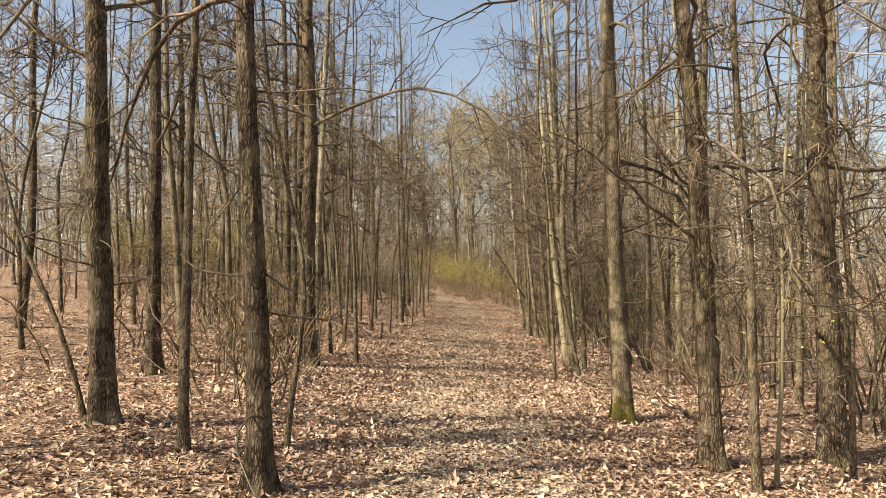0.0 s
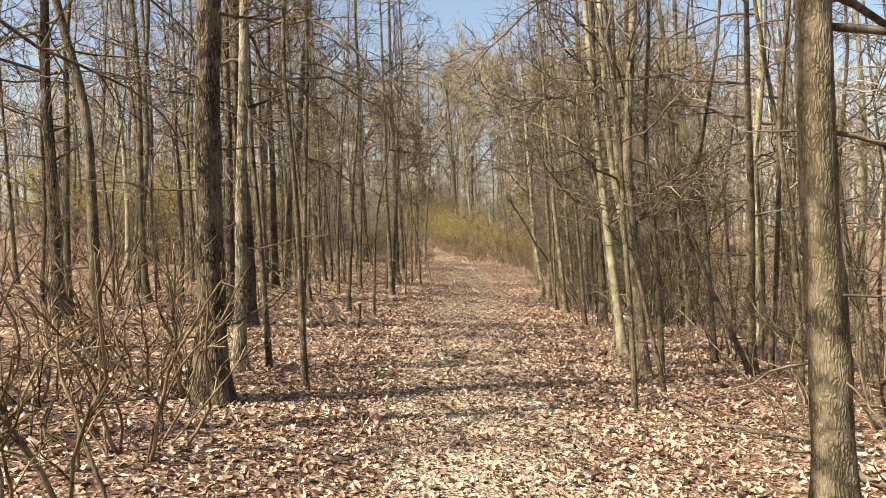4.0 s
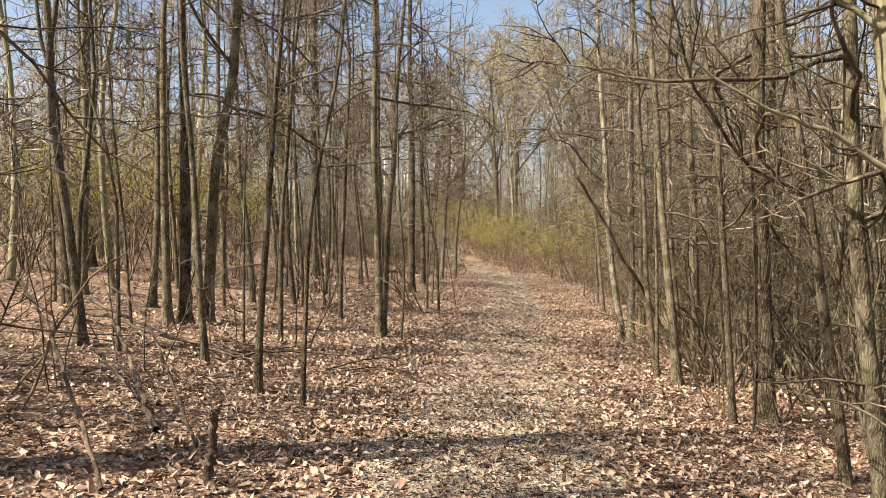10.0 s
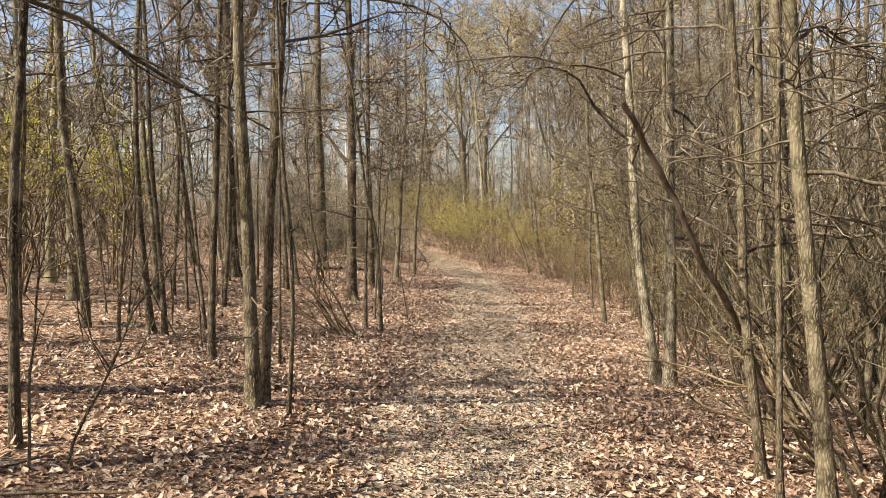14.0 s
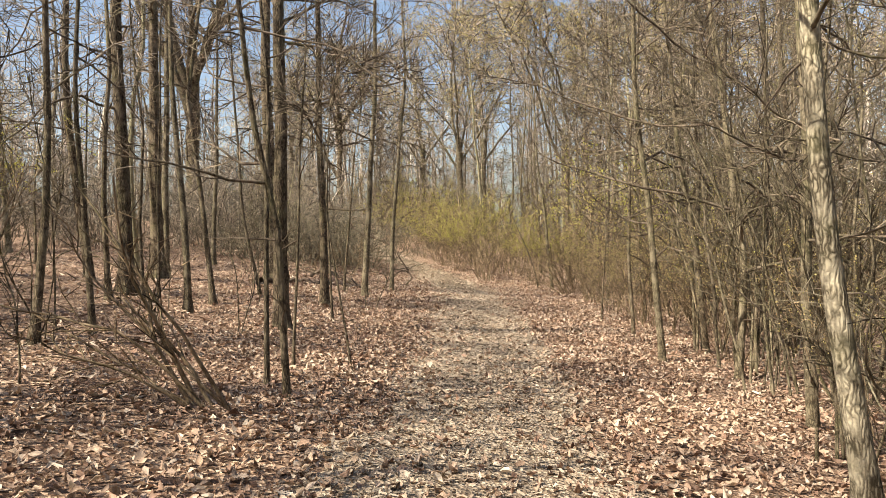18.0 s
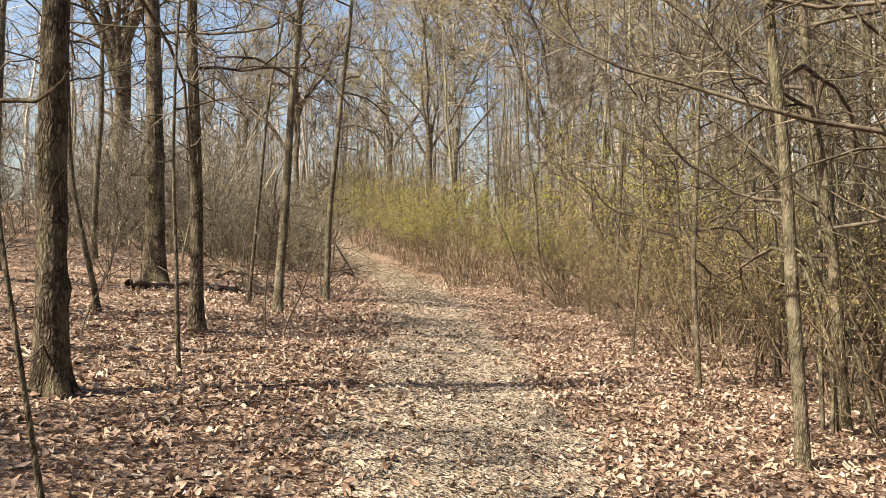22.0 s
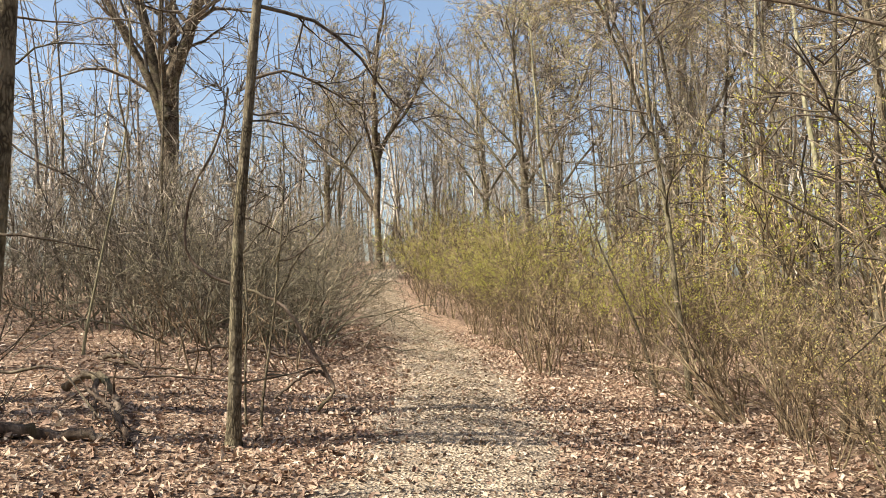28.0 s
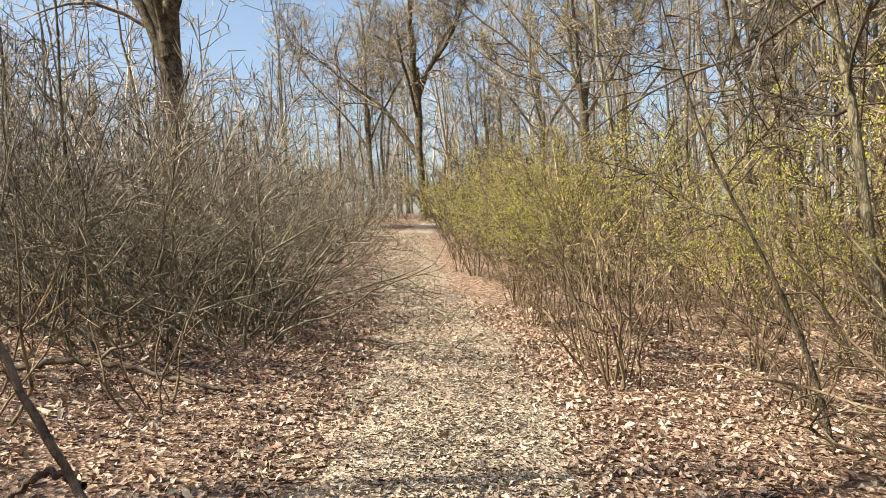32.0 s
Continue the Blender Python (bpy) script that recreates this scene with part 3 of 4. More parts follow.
tree(-3.75, 26.50, 0.04, (0.1, 1.6), height=3.3, leaves=22, label="slender sapling with sprays of fresh yellow leaves")
tree(-4.30, 27.10, 0.035, (-0.1, 1.2), height=2.4, leaves=16, label="slender sapling with sprays of fresh yellow leaves")

# ---- trees along the last stretch ----
tree(-1.05, 37.08, 0.137, (0.14, 1.8), (0.26, 3.7), kind="grey")
tree(-1.52, 37.50, 0.058, (0.42, 3.6))
tree(-3.40, 39.20, 0.34, (-0.03, 4.3))
tree(-0.68, 39.38, 0.113, (0.13, 2.0), (0.3, 4.0), kind="grey")
FORKED = "slender forked brown sapling with crooked twigs"
tree(-0.85, 40.10, 0.026, (-0.03, 0.5), (0.02, 1.1), (-0.05, 1.6), kind="grey", height=3.4, boughs=4, reach=0.8, first=1.5, label=FORKED, arms=(((0.0, 0, 1.0), (-0.1, 0.1, 1.35), (-0.12, 0.12, 1.8), (-0.3, 0.2, 2.5)), ((-0.03, 0, 1.5), (0.2, 0.1, 1.8), (0.3, 0.1, 2.2))))
tree(-0.74, 40.15, 0.03, (0.03, 0.4), (0.11, 0.8), (0.13, 1.3), (0.2, 2.0), kind="grey", height=3.6, boughs=4, reach=0.9, first=1.6, label=FORKED, arms=(((0.12, 0, 1.05), (0.3, 0.1, 1.45), (0.6, 0.15, 1.8), (0.72, 0.1, 2.3)), ((0.13, 0, 1.4), (0.3, -0.1, 1.7), (0.34, -0.1, 2.3))))
tree(3.62, 43.80, 0.10, (-0.11, 1.45), (-0.16, 2.1), (-0.37, 3.2), (-0.43, 3.8), kind="grey", first=2.0)
tree(3.23, 44.00, 0.048, (-0.07, 0.45), (-0.26, 1.0), (-0.53, 1.55), (-0.8, 2.2), kind="thin", height=3.4)
tree(4.90, 42.30, 0.09, (0.05, 2.0), kind="thin", arms=(((0.0, 0, 2.3), (-0.5, 0, 2.62), (-0.85, 0, 2.83), (-1.15, 0, 3.11), (-1.48, 0, 3.18), (-1.82, 0, 3.12), (-2.34, 0, 3.06), (-2.8, 0, 3.13), (-3.1, 0, 3.2)),))
tree(-5.76, 42.50, 0.145, (0.21, 5.0))
tree(-4.11, 42.90, 0.043, (0.42, 2.2), kind="pale")
tree(-5.26, 47.50, 0.065, (-0.07, 2.9))
tree(9.99, 42.30, 0.28, (-0.38, 6.9))


def great_tree(x, y, d, clear, label, *limbs, buds=0, kind="oak"):
    """A large tree whose trunk divides: limbs are (compass turn, tilt, length, thickness, height of the fork)."""
    top = new("tree")
    top.location = (x, y, float(land(x, y)))
    tagged(top, label, "tree", "woodland trees")
    P, R, skin = bole(d, clear * 1.25, n=20, k=16, crook=0.05, flare=0.3)
    R = np.maximum(R, d * 0.36)
    part("trunk", tubes(P, R, 16, 1 + 0.04 * rng.normal(size=(20, 16))), BARK[kind], top)
    twigs, tips = [], []
    for az, tilt, length, thick, h in limbs:
        thick = thick * (0.72 if buds else 1.0)
        q = np.array([[math.sin(radians(az)) * math.sin(radians(tilt)), math.cos(radians(az)) * math.sin(radians(tilt)), math.cos(radians(tilt))]])
        line, radii = grow(np.array([[0.0, 0.0, h]]), q, np.array([length]), np.array([thick]), 0.02, 11, 0.05, 0.09)
        part("limb", tubes(line, radii, 8), BARK[kind], top)
        p2, r2 = sprout(line, radii, 18, length * 0.4, 48, 0.16, 6, 0.15, 0.45, 0.024, 0.28)
        p3, r3 = sprout(p2, r2, 8, length * 0.16, 48, 0.1, 4, 0.2, 0.6, 0.018, 0.28)
        p4, r4 = sprout(p3, r3, 3, length * 0.08, 50, 0.08, 2, 0.2, 0.7, 0.014)
        twigs += [tubes(p2, r2, 4), tubes(p3, r3, 3), tubes(p4, r4, 3)]
        tips += [p4]
    tagged(part("crown", joined(twigs), BARK["twig"], top, "bare boughs and twigs"), kind="stuff")
    if buds:
        tagged(part("foliage", leaflets(np.concatenate(tips), buds, 0.07), RUST, top, "opening tan and olive buds"), kind="stuff")


great_tree(-13.5, 64.0, 1.0, 7.0, "great bare oak dividing into several rising limbs", (270, 17, 11, 0.24, 5.6), (285, 9, 13, 0.28, 6.4), (90, 6, 14, 0.3, 7.0), (80, 14, 11, 0.22, 7.2), (0, 15, 12, 0.22, 6.6), (180, 20, 9, 0.15, 6.8))
great_tree(-7.3, 78.0, 0.52, 6.5, "tall bare tree with a forking crown at the path's end", (285, 27, 11, 0.17, 3.2), (90, 4, 11, 0.22, 6.0), (85, 24, 8, 0.14, 6.6), (200, 30, 6, 0.1, 5.2), (20, 25, 7, 0.1, 6.0))
WIDE = "tall bare tree with wide rising limbs and opening buds"
great_tree(12.5, 70.0, 0.6, 6.0, WIDE, (270, 28, 12, 0.14, 5.0), (300, 12, 13, 0.16, 6.2), (90, 26, 11, 0.12, 5.6), (60, 12, 12, 0.12, 6.4), (180, 24, 10, 0.10, 5.4), buds=8, kind="grey")
great_tree(3.5, 82.0, 0.55, 6.0, WIDE, (270, 30, 12, 0.12, 5.0), (310, 10, 13, 0.15, 6.2), (90, 30, 11, 0.12, 5.6), (40, 14, 11, 0.11, 6.4), (180, 26, 10, 0.10, 5.6), buds=8, kind="grey")
great_tree(7.0, 62.0, 0.5, 5.0, WIDE, (260, 32, 10, 0.11, 4.4), (320, 12, 11, 0.14, 5.2), (100, 30, 10, 0.11, 4.8), (20, 24, 9, 0.10, 5.6), (190, 22, 9, 0.10, 5.0), buds=8, kind="grey")
great_tree(-1.5, 92.0, 0.6, 6.0, WIDE, (270, 28, 13, 0.14, 5.0), (330, 10, 14, 0.16, 6.2), (90, 26, 12, 0.14, 5.6), (200, 24, 11, 0.11, 6.0), buds=8, kind="grey")
great_tree(12.0, 54.0, 0.36, 4.5, WIDE, (265, 30, 9, 0.07, 3.6), (310, 14, 10, 0.09, 4.6), (90, 28, 9, 0.07, 4.2), (180, 24, 8, 0.06, 4.4), buds=8, kind="grey")
great_tree(18.0, 58.0, 0.5, 5.0, WIDE, (265, 30, 11, 0.12, 4.4), (330, 14, 12, 0.14, 5.4), (90, 26, 11, 0.11, 5.0), (180, 24, 9, 0.10, 4.8), buds=8, kind="grey")

for x, y in ((1.5, 72.0), (17.0, 82.0), (-12.5, 86.0)):
    great_tree(x, y, rng.uniform(0.4, 0.6), rng.uniform(4.5, 6.0), WIDE, (260, 32, 10, 0.11, 4.2), (315, 13, 12, 0.14, 5.2), (100, 30, 10, 0.11, 4.8), (30, 22, 10, 0.10, 5.4), (190, 25, 9, 0.10, 5.0), buds=8, kind="grey")


# ---- the woods on both sides: a few kinds, copied ----
def wood_tree(d, height, kind, limbs, first, thick, n2=9, n3=4, reach=2.2, buds=None, side=8, whole=False):
    """A tree of the wood: trunk and crown. whole: only the shape, for the mass of trees behind."""
    P, R, skin = bole(d, height, ((rng.normal(scale=0.15), height * 0.3), (rng.normal(scale=0.3), height * 0.6)), n=16, k=side, crook=0.09, ridges=0.04)
    crown, tips = [], []
    for line, radii in limbs_of(P, R, height, first, limbs, reach, 0.0):
        p2, r2, p3, r3 = shoots(line[:, ::2], np.maximum(radii[:, ::2], thick * 1.3), n2, n3, reach * 0.42, reach * 0.24, thick, 2)
        crown += [tubes(line[:, ::2], np.maximum(radii[:, ::2], thick * 1.3), 4), tubes(p2[:, ::2], r2[:, ::2], 3), tubes(p3, r3, 3)]
        tips.append(p3)
    if whole:
        return [(skin, BARK[kind]), (joined(crown), BARK["twig"])] + ([(leaflets(np.concatenate(tips), 2, 0.06), buds)] if buds else [])
    top = new("tree")
    tagged(top, LABELS[kind], "tree", "trees deeper in the wood")
    part("trunk", skin, BARK[kind], top)
    tagged(part("crown", joined(crown), BARK["twig"], top, "bare branches and fine twigs"), kind="stuff")
    if buds:
        tagged(part("foliage", leaflets(np.concatenate(tips), 2, 0.06), buds, top, "opening buds"), kind="stuff")
    return top


NEAR = [wood_tree(0.2, 13.5, "oak", 16, 1.8, 0.0075, 6, 3), wood_tree(0.15, 12.0, "grey", 14, 1.6, 0.0075, 6, 3), wood_tree(0.11, 10.0, "thin", 14, 1.2, 0.0075, 6, 3),
        wood_tree(0.09, 8.0, "thin", 14, 0.8, 0.0065, 6, 3, reach=1.8), wood_tree(0.16, 12.5, "pale", 14, 2.2, 0.0075, 6, 3), wood_tree(0.07, 6.0, "thin", 13, 0.5, 0.0065, 6, 3, reach=1.5)]
POLES = [wood_tree(0.13, 11.0, "grey", 8, 2.2, 0.006, 5, 2, 1.4), wood_tree(0.1, 10.0, "thin", 8, 2.0, 0.006, 5, 2, 1.3), wood_tree(0.075, 8.5, "thin", 8, 1.6, 0.006, 5, 2, 1.2),
         wood_tree(0.055, 6.5, "grey", 7, 1.4, 0.005, 4, 2, 1.0)]
DEEP = [wood_tree(0.24, 15.0, "grey", 20, 2.0, 0.014, 6, 2, 2.9, whole=True), wood_tree(0.18, 13.0, "grey", 18, 1.5, 0.014, 6, 2, 2.7, whole=True),
        wood_tree(0.14, 11.0, "thin", 18, 1.0, 0.013, 6, 2, 2.4, whole=True), wood_tree(0.2, 14.0, "grey", 18, 2.0, 0.014, 6, 2, 2.9, RUST, whole=True)]
BUDDING = [wood_tree(0.13, 10.5, "grey", 18, 1.6, 0.0075, buds=RUST), wood_tree(0.1, 8.5, "thin", 17, 1.2, 0.0075, buds=RUST)]
mass, thicket = [], []


def massed(heap, kind, x, y, size):
    """Lays the shape of a tree or shrub into a mass of many."""
    a, c = rng.random() * 6.283, size * (0.9 + 0.2 * rng.random())
    turn = np.array([[math.cos(a), math.sin(a), 0], [-math.sin(a), math.cos(a), 0], [0, 0, 1]]) * np.array([size, size, c])
    for (pts, faces), mat in kind:
        heap.append((pts @ turn + np.array([x, y, float(land(x, y))]), faces, mat))


def heaped(name, heap, label, category):
    """One mesh of all the shapes in a heap, each in its own material."""
    mats = []
    for piece in heap:
        if piece[2] not in mats:
            mats.append(piece[2])
    pts, faces = joined([(p, f) for p, f, _ in heap])
    ob = new(name, mesh_of(name, pts, faces, mats[0]))
    for m in mats[1:]:
        ob.data.materials.append(m)
    ob.data.polygons.foreach_set("material_index", np.concatenate([np.full(len(f), mats.index(m), np.int32) for _, f, m in heap]))
    return tagged(ob, label, category, kind="stuff")


def planted(kind, x, y, size):
    if isinstance(kind, list):
        return massed(mass, kind, x, y, size)
    m = pose(x, y, float(land(x, y)), rng.normal(scale=1.2), rng.normal(scale=1.2), rng.random() * 360) @ Matrix.Scale(size, 4)
    return copy_thing(kind, m)


def wood(kinds, count, low, high, apart, thinned=0.7):
    """Trees at random off the path, between two distances from it."""
    spots, tries = [], 0
    while len(spots) < count and tries < 20000:
        tries += 1
        side = -1 if rng.random() < 0.5 else 1
        y = rng.uniform(2, 86)
        x = float(path_x(y)) + side * rng.uniform(low, high)
        if side < 0 and x > -5.6 and y < 43:
            continue
        if y > 40 and side < 0 and (x > -9 or rng.random() < thinned):
            continue
        if any((x - a) ** 2 + (y - b) ** 2 < apart for a, b in spots):
            continue
        spots.append((x, y))
        planted(kinds[int(rng.integers(len(kinds)))], x, y, rng.uniform(0.85, 1.15))


wood(NEAR, 100, 5.2, 12.5, 1.6)
for side, count, low, high, first, last in ((1, 38, 3.4, 6.4, 9, 31), (-1, 24, 3.9, 7.0, 15, 34)):
    for _ in range(count):
        y = rng.uniform(first, last)
        planted(POLES[int(rng.integers(4))], float(path_x(y)) + side * rng.uniform(low, high), y, rng.uniform(0.8, 1.1))
# unseen trees behind the start, added to throw shade on the first stretch
for _ in range(52):
    x = rng.uniform(-14, 6)
    if not -1.6 < x < 2.2:
        planted((POLES + NEAR[1:3])[int(rng.integers(6))], x, rng.uniform(-15, 1.5) if x < -4 else rng.uniform(-15, -2.5), rng.uniform(0.85, 1.1))
# more out-of-view trees on the sun's side, added to darken the left foreground
for _ in range(16):
    planted(NEAR[int(rng.integers(5))], rng.uniform(-13, -5.5), rng.uniform(-8, 3), rng.uniform(0.9, 1.15))
wood(DEEP, 108, 12.0, 34.0, 3.5, 0.5)
for _ in range(34):
    x, y = rng.uniform(-20, 18), rng.uniform(86, 106)
    planted(DEEP[int(rng.integers(4))], x, y, rng.uniform(0.8, 1.1))
for i, k in enumerate(NEAR + POLES + BUDDING):
    x, y = (-1) ** i * (3 + 1.7 * i), -4.0 - 2 * i
    k.location = (x, y, float(land(x, y)))

# far woods: many stems that nobody could count
N = 760
a = rng.uniform(-1.5, 1.5, N)
dist = rng.uniform(46, 110, N)
fx, fy = dist * np.sin(a), 34 + dist * np.cos(a)
keep = (np.abs(fx - path_x(fy)) > 14) | (fy > 96)
fx, fy = fx[keep], fy[keep]
N = len(fx)
P, R = grow(np.stack([fx, fy, land(fx, fy) - 0.1], 1), np.tile([[0, 0, 1.0]], (N, 1)), rng.uniform(10, 18, N), rng.uniform(0.07, 0.18, N), 0.03, 6, 0.2, 0.07)
p2, r2 = sprout(P, R, 13, 4.6, 56, 0.12, 4, 0.2, 0.5, 0.03, 0.34)
p3, r3 = sprout(p2, r2, 2, 1.8, 48, 0.1, 2, 0.2, 0.8, 0.03)
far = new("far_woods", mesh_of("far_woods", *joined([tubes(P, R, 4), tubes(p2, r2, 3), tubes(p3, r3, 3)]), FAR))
tagged(far, "distant bare woodland stems and twigs, coloured pale for haze", "woods", kind="stuff")
tagged(new("far_foliage", mesh_of("far_foliage", *leaflets(p3, 1, 0.2), RUST)), "distant tan and olive opening buds", "foliage", kind="stuff")


# ---- shrubs ----
def upper(tips, height):
    """The twigs in the upper part of a shrub, where the leaves open first."""
    p = np.concatenate(tips)
    return p[p[:, -1, 2] > height * (0.42 + 0.2 * rng.random(len(p)))]


def shrub(stems, height, wide, label, leaf=None, leaf_n=0, mat="shrub", tangle=0.12, size=0.03, foot=0.28, n2=8, n3=3, lean=0.0, thick=0.014, low=0.22, fine=0.0042, whole=False, name="shrub"):
    """Many stems from one root, each a part; their twigs and leaves. whole: only the shape, for the thicket."""
    if not whole:
        top = new(name)
        tagged(top, label, "shrub", "shrubs beside the path")
    tips, twigs = [], []
    for s in range(stems):
        az, r = rng.random() * 6.283, rng.random() ** 0.5 * foot * wide
        d = unit(np.array([[math.cos(az) * wide * rng.uniform(0.05, 0.7) + lean, math.sin(az) * wide * rng.uniform(0.05, 0.7), 1.0]]))
        base = np.array([[math.cos(az) * r, math.sin(az) * r, -0.06]])
        L = height * rng.uniform(0.65, 1.15)
        P, R = grow(base, d, np.array([L]), np.array([thick * rng.uniform(0.6, 1.25)]), fine * 1.1, 9, 0.0, tangle)
        if whole:
            twigs.append(tubes(P[:, ::2], R[:, ::2], 4))
        else:
            part("stem", tubes(P, R, 5), BARK[mat], top)
        p2, r2 = sprout(P, R, n2, height * 0.3, 42, 0.1, 4, low, 0.6, fine, 0.22)
        p3, r3 = sprout(p2, r2, n3, height * 0.14, 50, 0.05, 2, 0.15, 0.7, fine * 0.85)
        bend = [0, 1, 3] if whole else [0, 1, 2, 3]
        twigs += [tubes(p2[:, bend], r2[:, bend], 3), tubes(p3, r3, 3)]
        tips.append(p3)
    if whole:
        return [(joined(twigs), BARK[mat])] + ([(leaflets(upper(tips, height), leaf_n, size), leaf)] if leaf_n else [])
    tagged(part("crown", joined(twigs), BARK[mat], top, "fine side twigs"), kind="stuff")
    if leaf_n:
        tagged(part("foliage", leaflets(upper(tips, height), leaf_n, size), leaf, top, "small fresh leaves"), kind="stuff")
    return top


GREEN_TEXT, OLIVE_TEXT, BARE_TEXT = "tall yellow-green shrub just coming into leaf", "brownish budding shrub with many arching stems", "tangled bare grey-brown shrub"
GREEN = [shrub(12, h, 0.55, GREEN_TEXT, BUDS, n, size=0.021, n2=11, n3=5, thick=0.011, low=0.3, tangle=0.15) for h, n in ((2.7, 11), (3.0, 9), (2.3, 8), (2.5, 5))]
GREEN_DEEP = [shrub(9, h, 0.6, GREEN_TEXT, BUDS, n, size=0.029, n2=7, n3=3, thick=0.012, low=0.35, fine=0.0075, whole=True) for h, n in ((2.9, 11), (2.5, 8))]
OLIVE = [shrub(10, 2.3, 0.95, OLIVE_TEXT, RUST, 5, size=0.024, n2=10, n3=4, thick=0.011) for _ in range(2)]
OLIVE_DEEP = [shrub(10, 2.4, 0.95, OLIVE_TEXT, RUST, 8, size=0.03, n2=7, n3=2, thick=0.012, fine=0.0075, whole=True) for _ in range(2)]
BARE = [shrub(15, h, 1.15, BARE_TEXT, RUST, 1, mat="brush", tangle=0.28, foot=0.6, n2=8, n3=4, low=0.22, thick=0.018, size=0.018) for h in (2.4, 2.9, 3.2)]
BARE_DEEP = [shrub(10, h, 1.0, BARE_TEXT, mat="twig", tangle=0.17, foot=0.5, n2=7, n3=2, thick=0.014, fine=0.0075, whole=True) for h in (2.5, 3.3)]
COPPICE = [shrub(4, 5.0, 0.3, "clump of tall thin bare stems", mat=m, tangle=0.12, foot=1.8, n2=10, n3=3, thick=0.02) for m in ("thin", "grey", "thin")]
LOW = [shrub(6, 1.25, 1.0, "low bare brown brush among dead leaves", mat="shrub", tangle=0.2, n2=5, n3=2, thick=0.012) for _ in range(2)]
WHIP = [shrub(2, h, 0.5, "thin bare whips rising from the leaves", mat="thin", tangle=0.1, foot=0.5, n2=7, n3=3, thick=0.008, low=0.25) for h in (1.5, 2.1, 2.8)]
ARCHING = [shrub(8, h, 1.1, "dark bush of long arching bare stems", mat="thin", tangle=0.17, foot=0.35, n2=7, n3=3, thick=0.019, low=0.3, fine=0.005) for h in (2.4, 3.2)]
CLUMP = shrub(18, 1.7, 0.8, "many-stemmed brown shrub at the path edge", RUST, 1, n2=6)
LEANING = shrub(9, 1.7, 0.5, "bare reddish-brown shrub with stems all leaning one way", lean=-0.75, n2=6, n3=2, thick=0.017, fine=0.005)
for i, s in enumerate(GREEN + OLIVE + BARE + COPPICE + WHIP + ARCHING):
    x, y = 9.0 + 1.6 * (i % 4), 44.0 + 2.1 * (i // 4)
    s.location = (x, y, float(land(x, y)))
for s, x, y in ((LOW[0], -2.75, 9.6), (LOW[1], -2.1, 9.3), (CLUMP, 1.80, 45.30), (LEANING, -1.0, 27.2)):
    s.location = (x, y, float(land(x, y)))


def hedge(kinds, x, y, size):
    """A shrub of one of the kinds: a thing of its own, or a piece of the thicket behind."""
    kind = kinds[int(rng.integers(len(kinds)))]
    if isinstance(kind, list):
        return massed(thicket, kind, x, y, size)
    return planted(kind, x, y, size)


for y in np.arange(33.0, 43, 1.0):
    for row in range(3):
        hedge(OLIVE if row == 0 else OLIVE_DEEP, 4.75 - 0.05 * (y - 33) + row * 1.4 + rng.uniform(-0.2, 0.3), y + rng.uniform(-0.4, 0.4), rng.uniform(0.65, 0.85) if row == 0 else rng.uniform(0.85, 1.1))
for y in np.arange(46.6, 62, 1.0):
    edge = float(path_x(y) + half_width(y))
    for row in range(3):
        if rng.random() < 0.85 or row == 0:
            hedge((GREEN if y < 52 else GREEN_DEEP) if row == 0 else GREEN_DEEP + OLIVE_DEEP[:1], edge + 0.7 + row * 1.3 + rng.uniform(-0.35, 0.35), y + rng.uniform(-0.5, 0.5), rng.uniform(0.6, 0.95) if row == 0 else rng.uniform(0.6, 1.2))
for x, y in ((3.3, 44.9), (4.1, 43.6), (4.6, 44.8), (3.2, 46.4), (5.6, 45.4), (4.6, 46.6)):
    hedge(GREEN[2:] + OLIVE, x, y, rng.uniform(0.8, 1.05))
for y in np.arange(46.8, 62, 1.3):
    edge = float(path_x(y) - half_width(y))
    for row in range(5):
        hedge(BARE if row == 0 and y < 52 else BARE_DEEP, edge - (1.35 if y < 53 else 0.95) - row * 1.5 + rng.uniform(-0.4, 0.3), y + rng.uniform(-0.4, 0.4), rng.uniform(0.5, 0.75) if row == 0 else rng.uniform(0.6, 1.2))
for x, y in ((-2.1, 45.5), (-2.8, 45.0), (-2.2, 46.7), (-3.5, 45.6), (-4.4, 46.0), (-5.3, 45.4), (-2.7, 46.3), (-6.5, 46.2), (-3.1, 46.9), (-3.9, 45.0), (-2.9, 47.6)):
    hedge(BARE, x, y, rng.uniform(0.78, 0.98))
for x in np.arange(-20, -3.4, 0.85):
    for row in range(3):
        hedge(BARE_DEEP, x + rng.uniform(-0.4, 0.4), 47.2 - 0.1 * x + row * 1.5 + 3.0 * math.sin(x * 0.7) * (x < -8) + rng.uniform(-0.4, 0.4), rng.uniform(0.7, 1.05))
for y in np.arange(33, 48, 1.1):
    for row in range(2):
        hedge(BARE_DEEP, -13.0 - row * 2.0 + rng.uniform(-1, 1), y, rng.uniform(0.7, 1.0))
for _ in range(30):
    y = rng.uniform(9, 35)
    hedge(COPPICE, float(path_x(y)) + rng.uniform(3.2, 7.5), y, rng.uniform(0.75, 1.1))
for _ in range(14):
    y = rng.uniform(14, 33)
    hedge(BARE + OLIVE, float(path_x(y)) + rng.uniform(3.0, 6.0), y, rng.uniform(0.5, 0.75))
for _ in range(26):
    hedge(BARE_DEEP + OLIVE_DEEP, rng.uniform(6.5, 15), rng.uniform(6, 34), rng.uniform(0.7, 1.0))
for _ in range(16):
    hedge(BARE_DEEP, rng.uniform(-16, -8), rng.uniform(9, 34), rng.uniform(0.6, 0.95))
